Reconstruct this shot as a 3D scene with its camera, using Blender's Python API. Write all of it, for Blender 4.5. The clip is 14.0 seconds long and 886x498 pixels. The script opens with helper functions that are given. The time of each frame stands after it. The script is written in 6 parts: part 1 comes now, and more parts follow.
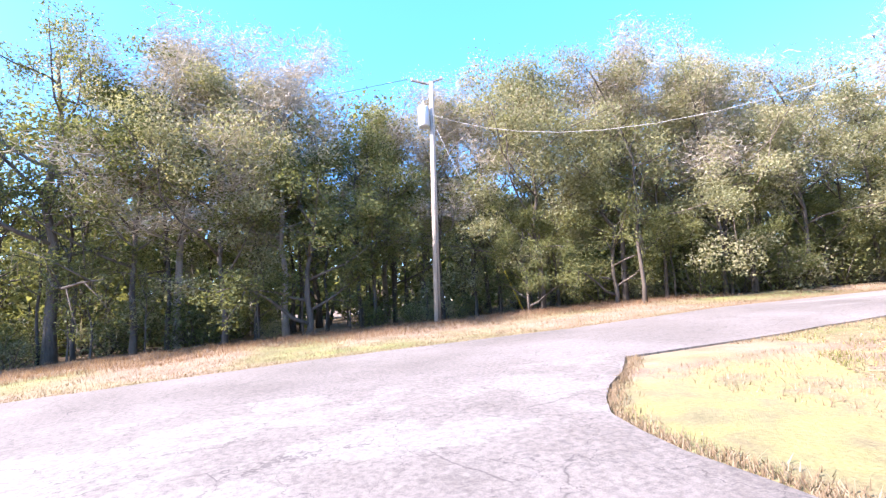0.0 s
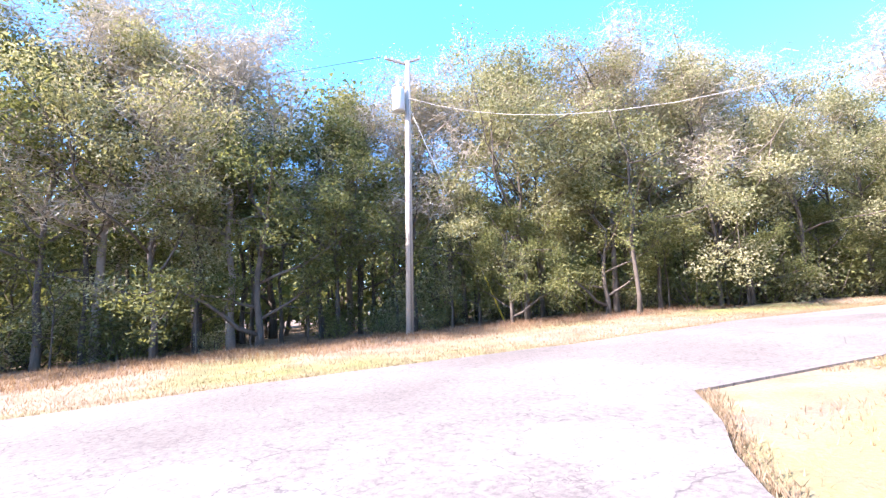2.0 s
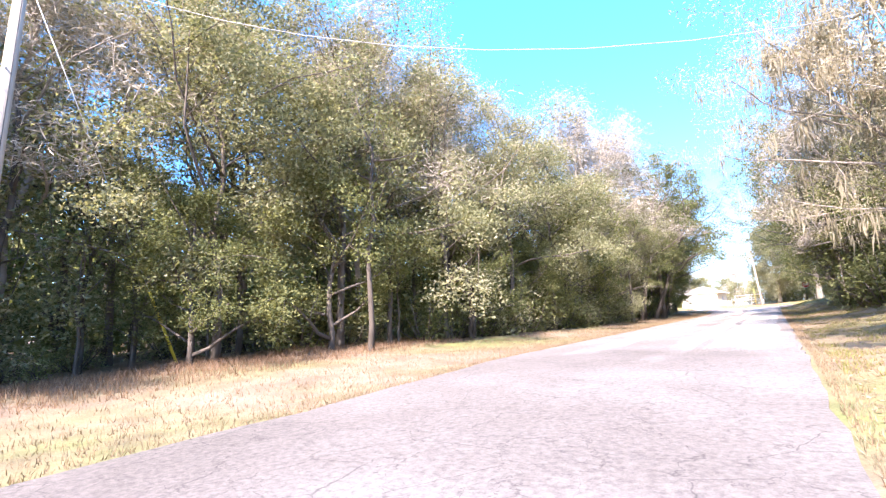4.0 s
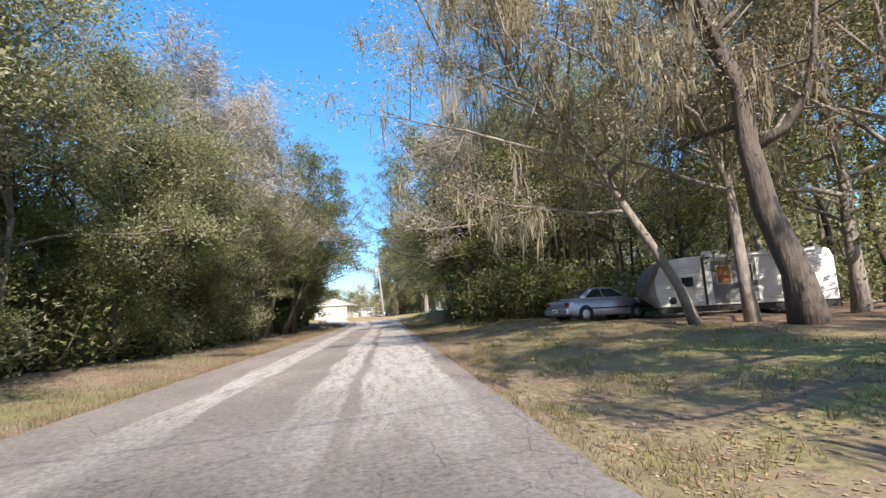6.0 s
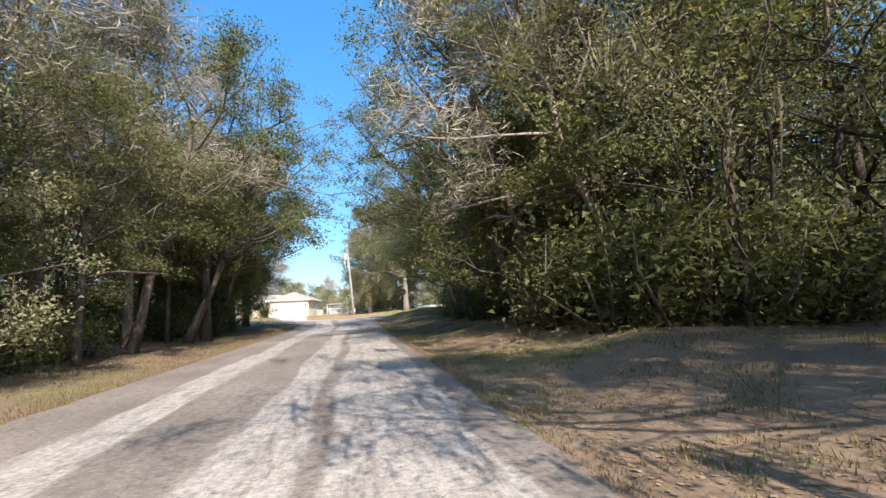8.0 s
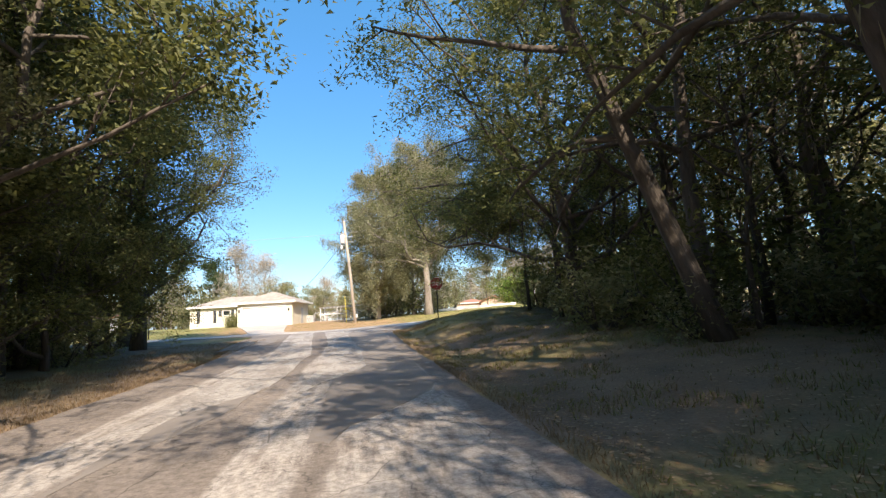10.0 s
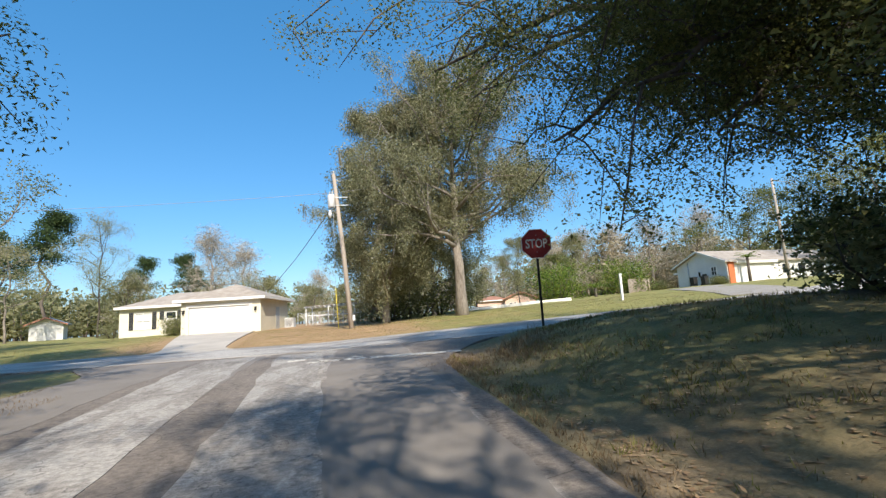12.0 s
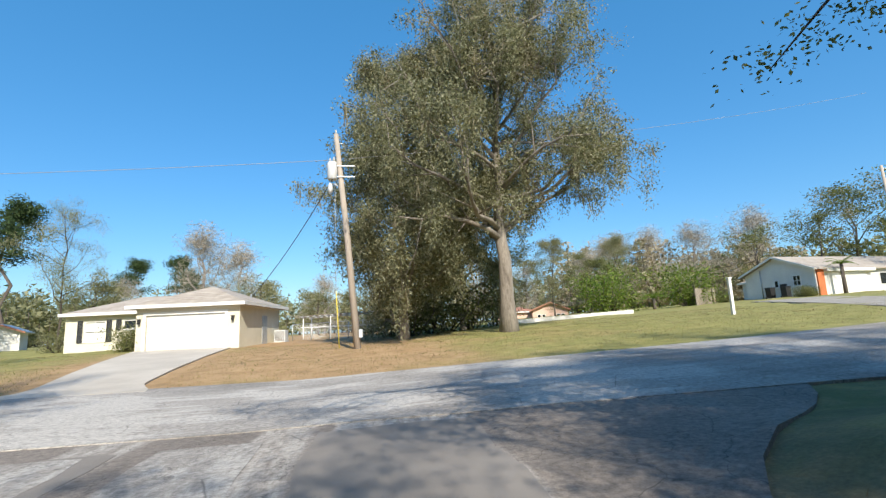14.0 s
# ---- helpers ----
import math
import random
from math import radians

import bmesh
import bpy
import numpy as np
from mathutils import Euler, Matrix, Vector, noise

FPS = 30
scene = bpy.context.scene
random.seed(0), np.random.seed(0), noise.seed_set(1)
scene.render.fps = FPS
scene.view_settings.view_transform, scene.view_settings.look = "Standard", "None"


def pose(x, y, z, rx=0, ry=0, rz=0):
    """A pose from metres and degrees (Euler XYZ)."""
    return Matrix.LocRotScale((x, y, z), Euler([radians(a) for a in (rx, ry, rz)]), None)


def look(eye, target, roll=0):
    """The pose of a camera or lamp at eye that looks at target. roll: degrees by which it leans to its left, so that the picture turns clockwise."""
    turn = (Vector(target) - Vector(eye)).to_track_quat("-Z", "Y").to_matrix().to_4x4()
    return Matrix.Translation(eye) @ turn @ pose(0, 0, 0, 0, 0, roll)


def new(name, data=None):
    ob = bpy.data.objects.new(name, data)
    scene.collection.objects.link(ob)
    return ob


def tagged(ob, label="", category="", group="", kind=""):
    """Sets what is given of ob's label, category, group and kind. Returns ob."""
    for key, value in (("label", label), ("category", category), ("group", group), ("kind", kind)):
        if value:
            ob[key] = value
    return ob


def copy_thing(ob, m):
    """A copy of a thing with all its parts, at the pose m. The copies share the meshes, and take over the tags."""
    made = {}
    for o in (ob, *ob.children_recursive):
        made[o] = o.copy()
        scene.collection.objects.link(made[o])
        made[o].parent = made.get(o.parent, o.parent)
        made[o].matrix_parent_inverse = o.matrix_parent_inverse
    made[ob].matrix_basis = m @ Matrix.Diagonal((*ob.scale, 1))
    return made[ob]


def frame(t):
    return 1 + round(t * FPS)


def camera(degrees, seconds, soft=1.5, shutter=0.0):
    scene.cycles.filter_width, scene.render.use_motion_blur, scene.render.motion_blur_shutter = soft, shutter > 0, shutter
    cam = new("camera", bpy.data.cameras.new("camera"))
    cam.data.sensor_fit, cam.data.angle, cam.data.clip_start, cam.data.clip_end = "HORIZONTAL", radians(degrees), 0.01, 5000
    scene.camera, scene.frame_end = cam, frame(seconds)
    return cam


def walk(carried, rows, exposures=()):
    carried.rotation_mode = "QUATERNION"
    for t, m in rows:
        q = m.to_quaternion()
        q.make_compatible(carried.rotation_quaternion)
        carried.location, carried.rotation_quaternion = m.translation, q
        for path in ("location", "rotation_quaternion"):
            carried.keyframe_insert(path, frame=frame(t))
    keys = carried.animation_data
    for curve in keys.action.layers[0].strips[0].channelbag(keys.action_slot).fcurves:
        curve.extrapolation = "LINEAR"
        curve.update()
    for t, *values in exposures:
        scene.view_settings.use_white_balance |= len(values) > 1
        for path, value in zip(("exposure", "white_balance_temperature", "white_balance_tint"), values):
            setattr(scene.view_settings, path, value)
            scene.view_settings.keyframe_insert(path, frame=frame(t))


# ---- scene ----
cam = camera(84.71, 14.0, 1.35)
PATH = [
    (0.0, pose(9.473, -74.117, -0.267, 96.20, 3.80, 73.35)),
    (0.5, pose(8.520, -73.996, -0.277, 96.73, 3.70, 71.97)),
    (1.0, pose(7.855, -73.848, -0.279, 96.93, 3.72, 71.06)),
    (1.5, pose(7.347, -73.803, -0.280, 97.02, 3.69, 70.18)),
    (2.0, pose(6.781, -73.642, -0.280, 97.10, 3.12, 69.29)),
    (2.5, pose(6.048, -73.534, -0.280, 97.25, 3.43, 66.41)),
    (3.0, pose(4.931, -73.056, -0.270, 97.76, 3.31, 60.06)),
    (3.5, pose(3.348, -72.342, -0.238, 98.51, 3.17, 49.40)),
    (4.0, pose(1.762, -70.881, -0.185, 98.81, 2.37, 34.26)),
    (4.2, pose(1.251, -70.206, -0.160, 99.04, 2.50, 27.67)),
    (6.3, pose(0.547, -60.370, 0.194, 97.92, 3.40, -8.10)),
    (6.5, pose(0.522, -59.122, 0.216, 97.81, 3.61, -8.52)),
    (7.0, pose(0.504, -55.660, 0.272, 97.98, 3.11, -9.05)),
    (7.5, pose(0.488, -52.066, 0.331, 98.83, 1.77, -9.42)),
    (8.0, pose(0.475, -47.288, 0.381, 97.61, 2.51, -9.98)),
    (8.2, pose(0.493, -45.229, 0.401, 97.67, 2.28, -9.91)),
    (10.3, pose(0.424, -23.152, 0.719, 98.17, 3.34, -9.70)),
    (10.5, pose(0.438, -21.185, 0.750, 97.91, 3.47, -9.70)),
    (11.0, pose(0.464, -16.815, 0.825, 97.89, 3.78, -9.72)),
    (11.5, pose(0.468, -12.839, 0.907, 98.13, 4.18, -9.78)),
    (12.0, pose(0.516, -9.140, 1.003, 98.20, 3.48, -9.76)),
    (12.5, pose(0.534, -6.279, 1.114, 98.99, 3.18, -9.52)),
    (13.0, pose(0.554, -3.613, 1.228, 99.14, 2.88, -9.42)),
    (13.5, pose(0.550, -1.614, 1.315, 99.41, 2.65, -9.27)),
    (14.0, pose(0.531, 0.000, 1.400, 99.50, 2.59, -8.73)),
]
EXPOSURES = [(0.0, 2.25, 6200, 25), (2.5, 2.52, 6180, 26), (3.5, 2.52, 6180, 26), (4.2, 2.2, 6280, 24), (6.3, 1.0, 6400, 12), (8.2, 1.02, 6560, 13), (10.3, 0.95, 7200, 15), (11.0, 0.75, 6900, 12), (12.0, 0.5, 6600, 9), (14.0, 0.5, 6500, 7)]
walk(cam, PATH, EXPOSURES)

# ---------- world and sun ----------
SUN_FROM = Vector((0.095, -0.79, 0.62)).normalized()
world = bpy.data.worlds.new("sky")
scene.world = world
world.use_nodes = True
_n = world.node_tree.nodes
_bg = _n["Background"]
_sky = _n.new("ShaderNodeTexSky")
_sky.sky_type = "NISHITA"
_sky.sun_disc = False
_sky.sun_elevation = math.asin(SUN_FROM.z)
_sky.sun_rotation = math.atan2(SUN_FROM.x, SUN_FROM.y)
_sky.altitude = 0.0
_sky.air_density = 1.0
_sky.dust_density = 1.2
_sky.ozone_density = 3.0
_hue = _n.new("ShaderNodeHueSaturation")
_hue.inputs["Saturation"].default_value = 1.26
world.node_tree.links.new(_sky.outputs[0], _hue.inputs["Color"])
_even = _n.new("ShaderNodeMix")
_even.data_type = "RGBA"
_even.inputs[0].default_value = 0.36
_even.inputs[7].default_value = (0.30, 1.85, 3.9, 1.0)
world.node_tree.links.new(_hue.outputs[0], _even.inputs[6])
world.node_tree.links.new(_even.outputs[2], _bg.inputs[0])
_bg.inputs[1].default_value = 0.15
_sun = bpy.data.lights.new("sun", "SUN")
_sun.energy = 5.0
_sun.angle = radians(0.53)
_sun.color = (1.0, 0.91, 0.78)
sun_lamp = new("sun", _sun)
sun_lamp.matrix_world = look(SUN_FROM * 60, (0, 0, 0))


# ---------- small tools ----------
def mesh_ob(name, verts, faces, material, parent=None, smooth=False, label=""):
    me = bpy.data.meshes.new(name)
    me.from_pydata([tuple(v) for v in verts], [], faces)
    me.materials.append(material)
    if smooth:
        me.polygons.foreach_set("use_smooth", [True] * len(me.polygons))
    me.update()
    ob = new(name, me)
    ob.parent = parent
    if label:
        tagged(ob, label)
    return ob


def part(name, bm, material, parent=None, label="", smooth=False):
    me = bpy.data.meshes.new(name)
    bmesh.ops.recalc_face_normals(bm, faces=bm.faces)
    bm.to_mesh(me)
    bm.free()
    me.materials.append(material)
    if smooth:
        me.polygons.foreach_set("use_smooth", [True] * len(me.polygons))
    ob = new(name, me)
    ob.parent = parent
    if label:
        tagged(ob, label)
    return ob


def empty(name, m, label, category, group="", kind=""):
    ob = new(name)
    ob.matrix_basis = m
    return tagged(ob, label, category, group, kind)


def add_box(bm, x0, x1, y0, y1, z0, z1, bevel=0.0, m=None):
    t = bmesh.new()
    bmesh.ops.create_cube(t, size=1.0)
    for v in t.verts:
        v.co = Vector((x0 + (v.co.x + 0.5) * (x1 - x0), y0 + (v.co.y + 0.5) * (y1 - y0), z0 + (v.co.z + 0.5) * (z1 - z0)))
    if bevel:
        bmesh.ops.bevel(t, geom=list(t.edges), offset=bevel, segments=2, affect="EDGES", profile=0.6)
    if m is not None:
        t.transform(m)
    me = bpy.data.meshes.new("t")
    t.to_mesh(me)
    t.free()
    bm.from_mesh(me)
    bpy.data.meshes.remove(me)


def box(name, x0, x1, y0, y1, z0, z1, material, parent=None, bevel=0.0, label="", m=None):
    bm = bmesh.new()
    add_box(bm, x0, x1, y0, y1, z0, z1, bevel, m)
    return part(name, bm, material, parent, label)


def add_tube(vs, fs, pts, radii, sides=7, caps=True):
    """A tube along pts, into the lists vs and fs."""
    pts = [Vector(p) for p in pts]
    base = len(vs)
    n = len(pts)
    ref = Vector((1, 0, 0))
    for i, p in enumerate(pts):
        d = (pts[min(i + 1, n - 1)] - pts[max(i - 1, 0)]).normalized()
        a = d.cross(ref)
        if a.length < 0.2:
            a = d.cross(Vector((0, 1, 0)))
        a.normalize()
        b = d.cross(a)
        for k in range(sides):
            w = 2 * math.pi * k / sides
            vs.append(p + (a * math.cos(w) + b * math.sin(w)) * radii[i])
    for i in range(n - 1):
        for k in range(sides):
            k2 = (k + 1) % sides
            fs.append((base + i * sides + k, base + i * sides + k2, base + (i + 1) * sides + k2, base + (i + 1) * sides + k))
    if caps:
        fs.append(tuple(base + k for k in reversed(range(sides))))
        fs.append(tuple(base + (n - 1) * sides + k for k in range(sides)))


def tube(name, pts, radii, material, parent=None, sides=8, label=""):
    vs, fs = [], []
    if not isinstance(radii, (list, tuple)):
        radii = [radii] * len(pts)
    add_tube(vs, fs, pts, radii, sides)
    return mesh_ob(name, vs, fs, material, parent, True, label)


def prism(name, outline, y0, y1, material, parent=None, bevel=0.0, label=""):
    """An outline in x and z, drawn out along y."""
    bm = bmesh.new()
    a = [bm.verts.new((x, y0, z)) for x, z in outline]
    b = [bm.verts.new((x, y1, z)) for x, z in outline]
    bm.faces.new(a)
    bm.faces.new(list(reversed(b)))
    n = len(a)
    for i in range(n):
        bm.faces.new((a[i], b[i], b[(i + 1) % n], a[(i + 1) % n]))
    bmesh.ops.recalc_face_normals(bm, faces=bm.faces)
    if bevel:
        bmesh.ops.bevel(bm, geom=list(bm.edges), offset=bevel, segments=2, affect="EDGES", profile=0.6)
    return part(name, bm, material, parent, label)


def sstep(a, b, v):
    u = min(1.0, max(0.0, (v - a) / (b - a)))
    return u * u * (3 - 2 * u)


# ---------- the lie of the land ----------
RISE = [(-2000, -30), (-400, -6), (-130, -3.0), (-95, -2.2), (-84, -1.9), (-74, -1.57), (-66, -1.38), (-60, -1.12), (-45, -0.9), (-23, -0.57),
        (-9, -0.29), (0, 0.08), (4, 0.2), (8, 0.2), (14, 0.25), (18, 0.5), (23, 0.72), (31, 0.97), (40, 1.15), (80, 1.6), (200, 2.5), (2000, 8)]
RISE_Y, RISE_Z = [a for a, b in RISE], [b for a, b in RISE]


def lane(y):
    """The shift of the road's middle: it bends away at its south end."""
    return -0.9 + (max(0.0, -66.0 - y) / 15.0) ** 2 * 1.3


def ground(x, y):
    z = float(np.interp(y, RISE_Y, RISE_Z))
    z += 0.62 * sstep(2.6, 7.5, x) * (1 - sstep(-2, 6, y)) * sstep(-69.0, -62.0, y)
    z += 0.25 * sstep(4.8, 12, -x) * (1 - sstep(-6, 4, y))
    z += 0.045 * min(45.0, max(0.0, x + 1)) * sstep(0, 10, y)
    z += 0.40 * sstep(2.9, 4.8, x) * (1 - sstep(9.0, 15.0, x)) * sstep(-11.0, -1.0, y) * (1 - sstep(2.6, 5.0, y))
    return z


def turf(x, y):
    """The ground with its small humps, off the roads."""
    off = sstep(3.6, 6.0, abs(x - lane(y))) if -100 < y < 4 else (0.0 if y < 15 else sstep(15, 19, y))
    if abs(y + 74) < 4 and x > 0:
        off = 0.0
    s = (y - 12.9) / 17.6
    if 0 < s < 1.05 and -10.4 - 4.0 * s < x < -3.4 - 2.6 * s:
        off = 0.0
    return ground(x, y) + off * 0.10 * noise.noise(Vector((x * 0.35, y * 0.35, 0.0))) + off * 0.05 * noise.noise(Vector((x * 1.3, y * 1.3, 4.0)))


# ---------- materials ----------
def nodes_of(name):
    mat = bpy.data.materials.new(name)
    mat.use_nodes = True
    nt = mat.node_tree
    return mat, nt, nt.nodes["Principled BSDF"]


def link(nt, a, b):
    nt.links.new(a, b)


def where(nt, kind="object", scale=(1, 1, 1)):
    if kind == "world":
        out = nt.nodes.new("ShaderNodeNewGeometry").outputs["Position"]
    else:
        out = nt.nodes.new("ShaderNodeTexCoord").outputs["Object"]
    mp = nt.nodes.new("ShaderNodeMapping")
    mp.inputs["Scale"].default_value = scale
    link(nt, out, mp.inputs["Vector"])
    return mp.outputs[0]


def noise_node(nt, vec, scale, detail=5.0, rough=0.6):
    n = nt.nodes.new("ShaderNodeTexNoise")
    n.inputs["Scale"].default_value, n.inputs["Detail"].default_value, n.inputs["Roughness"].default_value = scale, detail, rough
    link(nt, vec, n.inputs["Vector"])
    return n.outputs[0]


def ramp(nt, fac, stops):
    r = nt.nodes.new("ShaderNodeValToRGB")
    e = r.color_ramp.elements
    while len(e) < len(stops):
        e.new(0.5)
    for el, (p, c) in zip(e, stops):
        el.position = p
        el.color = (*c, 1.0) if len(c) == 3 else c
    link(nt, fac, r.inputs[0])
    return r.outputs[0]


def mix(nt, fac, a, b, mode="MIX"):
    m = nt.nodes.new("ShaderNodeMix")
    m.data_type, m.blend_type = "RGBA", mode
    for sock, val in ((m.inputs[0], fac), (m.inputs[6], a), (m.inputs[7], b)):
        if isinstance(val, (int, float)):
            sock.default_value = val
        elif isinstance(val, tuple):
            sock.default_value = (*val, 1.0)
        else:
            link(nt, val, sock)
    return m.outputs[2]


def maths(nt, op, a, b=0.0):
    m = nt.nodes.new("ShaderNodeMath")
    m.operation = op
    for sock, val in ((m.inputs[0], a), (m.inputs[1], b)):
        if isinstance(val, (int, float)):
            sock.default_value = val
        else:
            link(nt, val, sock)
    return m.outputs[0]


def bump(nt, bsdf, height, strength=0.4, distance=0.02):
    b = nt.nodes.new("ShaderNodeBump")
    b.inputs["Strength"].default_value, b.inputs["Distance"].default_value = strength, distance
    link(nt, height, b.inputs["Height"])
    link(nt, b.outputs[0], bsdf.inputs["Normal"])


def surface(name, dark, light, scale=3.0, fine=40.0, rough=0.8, metal=0.0, relief=0.3, kind="object", stretch=(1, 1, 1), depth=0.01):
    """A plain worked surface: two scales of tone and a fine relief."""
    mat, nt, bsdf = nodes_of(name)
    v = where(nt, kind, stretch)
    big, small = noise_node(nt, v, scale, 4), noise_node(nt, v, fine, 3)
    f = maths(nt, "ADD", maths(nt, "MULTIPLY", big, 0.6), maths(nt, "MULTIPLY", small, 0.4))
    col = ramp(nt, f, [(0.32, dark), (0.68, light)])
    link(nt, col, bsdf.inputs["Base Color"])
    bsdf.inputs["Roughness"].default_value, bsdf.inputs["Metallic"].default_value = rough, metal
    if relief:
        bump(nt, bsdf, small, relief, depth)
    return mat


def plain(name, colour, rough=0.5, metal=0.0, coat=0.0):
    mat, nt, bsdf = nodes_of(name)
    v = where(nt)
    n = noise_node(nt, v, 6.0, 5)
    c2 = tuple(c * 0.82 for c in colour)
    link(nt, ramp(nt, n, [(0.35, c2), (0.6, colour)]), bsdf.inputs["Base Color"])
    bsdf.inputs["Roughness"].default_value, bsdf.inputs["Metallic"].default_value = rough, metal
    bsdf.inputs["Coat Weight"].default_value = coat
    return mat


def leaf_material(name, colours, shine=0.62, through_light=0.42):
    mat, nt, bsdf = nodes_of(name)
    g = nt.nodes.new("ShaderNodeNewGeometry")
    o = nt.nodes.new("ShaderNodeObjectInfo")
    f = maths(nt, "ADD", maths(nt, "MULTIPLY", g.outputs["Random Per Island"], 0.7), maths(nt, "MULTIPLY", o.outputs["Random"], 0.3))
    n = len(colours)
    col = ramp(nt, f, [(0.08 + 0.84 * i / (n - 1), c) for i, c in enumerate(colours)])
    link(nt, col, bsdf.inputs["Base Color"])
    bsdf.inputs["Roughness"].default_value = shine
    bsdf.inputs["Specular IOR Level"].default_value = 0.2
    tr = nt.nodes.new("ShaderNodeBsdfTranslucent")
    link(nt, mix(nt, 1.0, col, (1.0, 0.96, 0.6), "MULTIPLY"), tr.inputs[0])
    ms = nt.nodes.new("ShaderNodeMixShader")
    ms.inputs[0].default_value = through_light
    link(nt, bsdf.outputs[0], ms.inputs[1])
    link(nt, tr.outputs[0], ms.inputs[2])
    link(nt, ms.outputs[0], nt.nodes["Material Output"].inputs[0])
    return mat


def asphalt(name, dark, mid, pale, along=(1.0, 0.09, 1.0), streak=0.5, tracks=()):
    """Old worn asphalt: stone grain, long worn streaks, stains and thin cracks."""
    mat, nt, bsdf = nodes_of(name)
    v = where(nt, "world")
    vs = where(nt, "world", along)
    grain = noise_node(nt, v, 90.0, 2)
    band = noise_node(nt, vs, 1.9, 7, 0.7)
    patch = noise_node(nt, v, 0.35, 3, 0.5)
    f = maths(nt, "ADD", maths(nt, "MULTIPLY", band, streak), maths(nt, "MULTIPLY", patch, 1.0 - streak))
    col = ramp(nt, f, [(0.38, dark), (0.475, mid), (0.50, mid), (0.53, pale)])
    if tracks:
        # pale worn wheel tracks along the road, broken up by stone loss
        sx = nt.nodes.new("ShaderNodeSeparateXYZ")
        link(nt, v, sx.inputs[0])
        wob = maths(nt, "MULTIPLY", maths(nt, "SUBTRACT", noise_node(nt, where(nt, "world", (1, 0.2, 1)), 1.0, 5, 0.6), 0.5), 0.7)
        u = maths(nt, "MULTIPLY", maths(nt, "ADD", maths(nt, "ADD", sx.outputs[0], wob), 5.0), 0.1)
        stops = [(0.0, (0, 0, 0))]
        for a, b in tracks:
            stops += [((a + 5) / 10 - 0.004, (0, 0, 0)), ((a + 5) / 10 + 0.004, (1, 1, 1)), ((b + 5) / 10 - 0.004, (1, 1, 1)), ((b + 5) / 10 + 0.004, (0, 0, 0))]
        worn = maths(nt, "MULTIPLY", ramp(nt, u, stops), ramp(nt, noise_node(nt, vs, 6.0, 7, 0.75), [(0.34, (0, 0, 0)), (0.54, (1, 1, 1))]))
        col = mix(nt, worn, ramp(nt, f, [(0.36, dark), (0.6, mid)]), pale)
        # painted darker and more even at the south end, to offset bright exposure
        old = maths(nt, "MULTIPLY", maths(nt, "ADD", sx.outputs[1], maths(nt, "ADD", maths(nt, "MULTIPLY", noise_node(nt, where(nt, "world", (1, 0.25, 1)), 0.8, 5, 0.6), 12.0), 60.0)), 0.05)
        col = mix(nt, ramp(nt, old, [(0.35, (1, 1, 1)), (0.75, (0, 0, 0))]), col, ramp(nt, patch, [(0.3, (0.108, 0.093, 0.083)), (0.5, (0.136, 0.119, 0.108)), (0.7, (0.168, 0.151, 0.141))]))
    col = mix(nt, 0.45, col, ramp(nt, grain, [(0.3, (0.35, 0.35, 0.35)), (0.7, (0.75, 0.75, 0.75))]), "OVERLAY")
    fleck = noise_node(nt, v, 15.0, 5, 0.75)
    col = mix(nt, 0.5, col, ramp(nt, fleck, [(0.34, (0.16, 0.16, 0.16)), (0.64, (0.84, 0.84, 0.84))]), "OVERLAY")
    vo = nt.nodes.new("ShaderNodeTexVoronoi")
    vo.feature = "DISTANCE_TO_EDGE"
    vo.inputs["Scale"].default_value = 1.1
    wob = noise_node(nt, v, 1.8, 4)
    va = nt.nodes.new("ShaderNodeVectorMath")
    va.operation = "ADD"
    link(nt, v, va.inputs[0])
    link(nt, mix(nt, 1.0, wob, (0.9, 0.9, 0.9), "MULTIPLY"), va.inputs[1])
    link(nt, va.outputs[0], vo.inputs["Vector"])
    crack = ramp(nt, vo.outputs["Distance"], [(0.0, (0.45, 0.45, 0.45)), (0.010, (1, 1, 1))])
    col = mix(nt, 1.0, col, crack, "MULTIPLY")
    link(nt, col, bsdf.inputs["Base Color"])
    bsdf.inputs["Roughness"].default_value = 0.9
    bump(nt, bsdf, grain, 0.5, 0.006)
    return mat


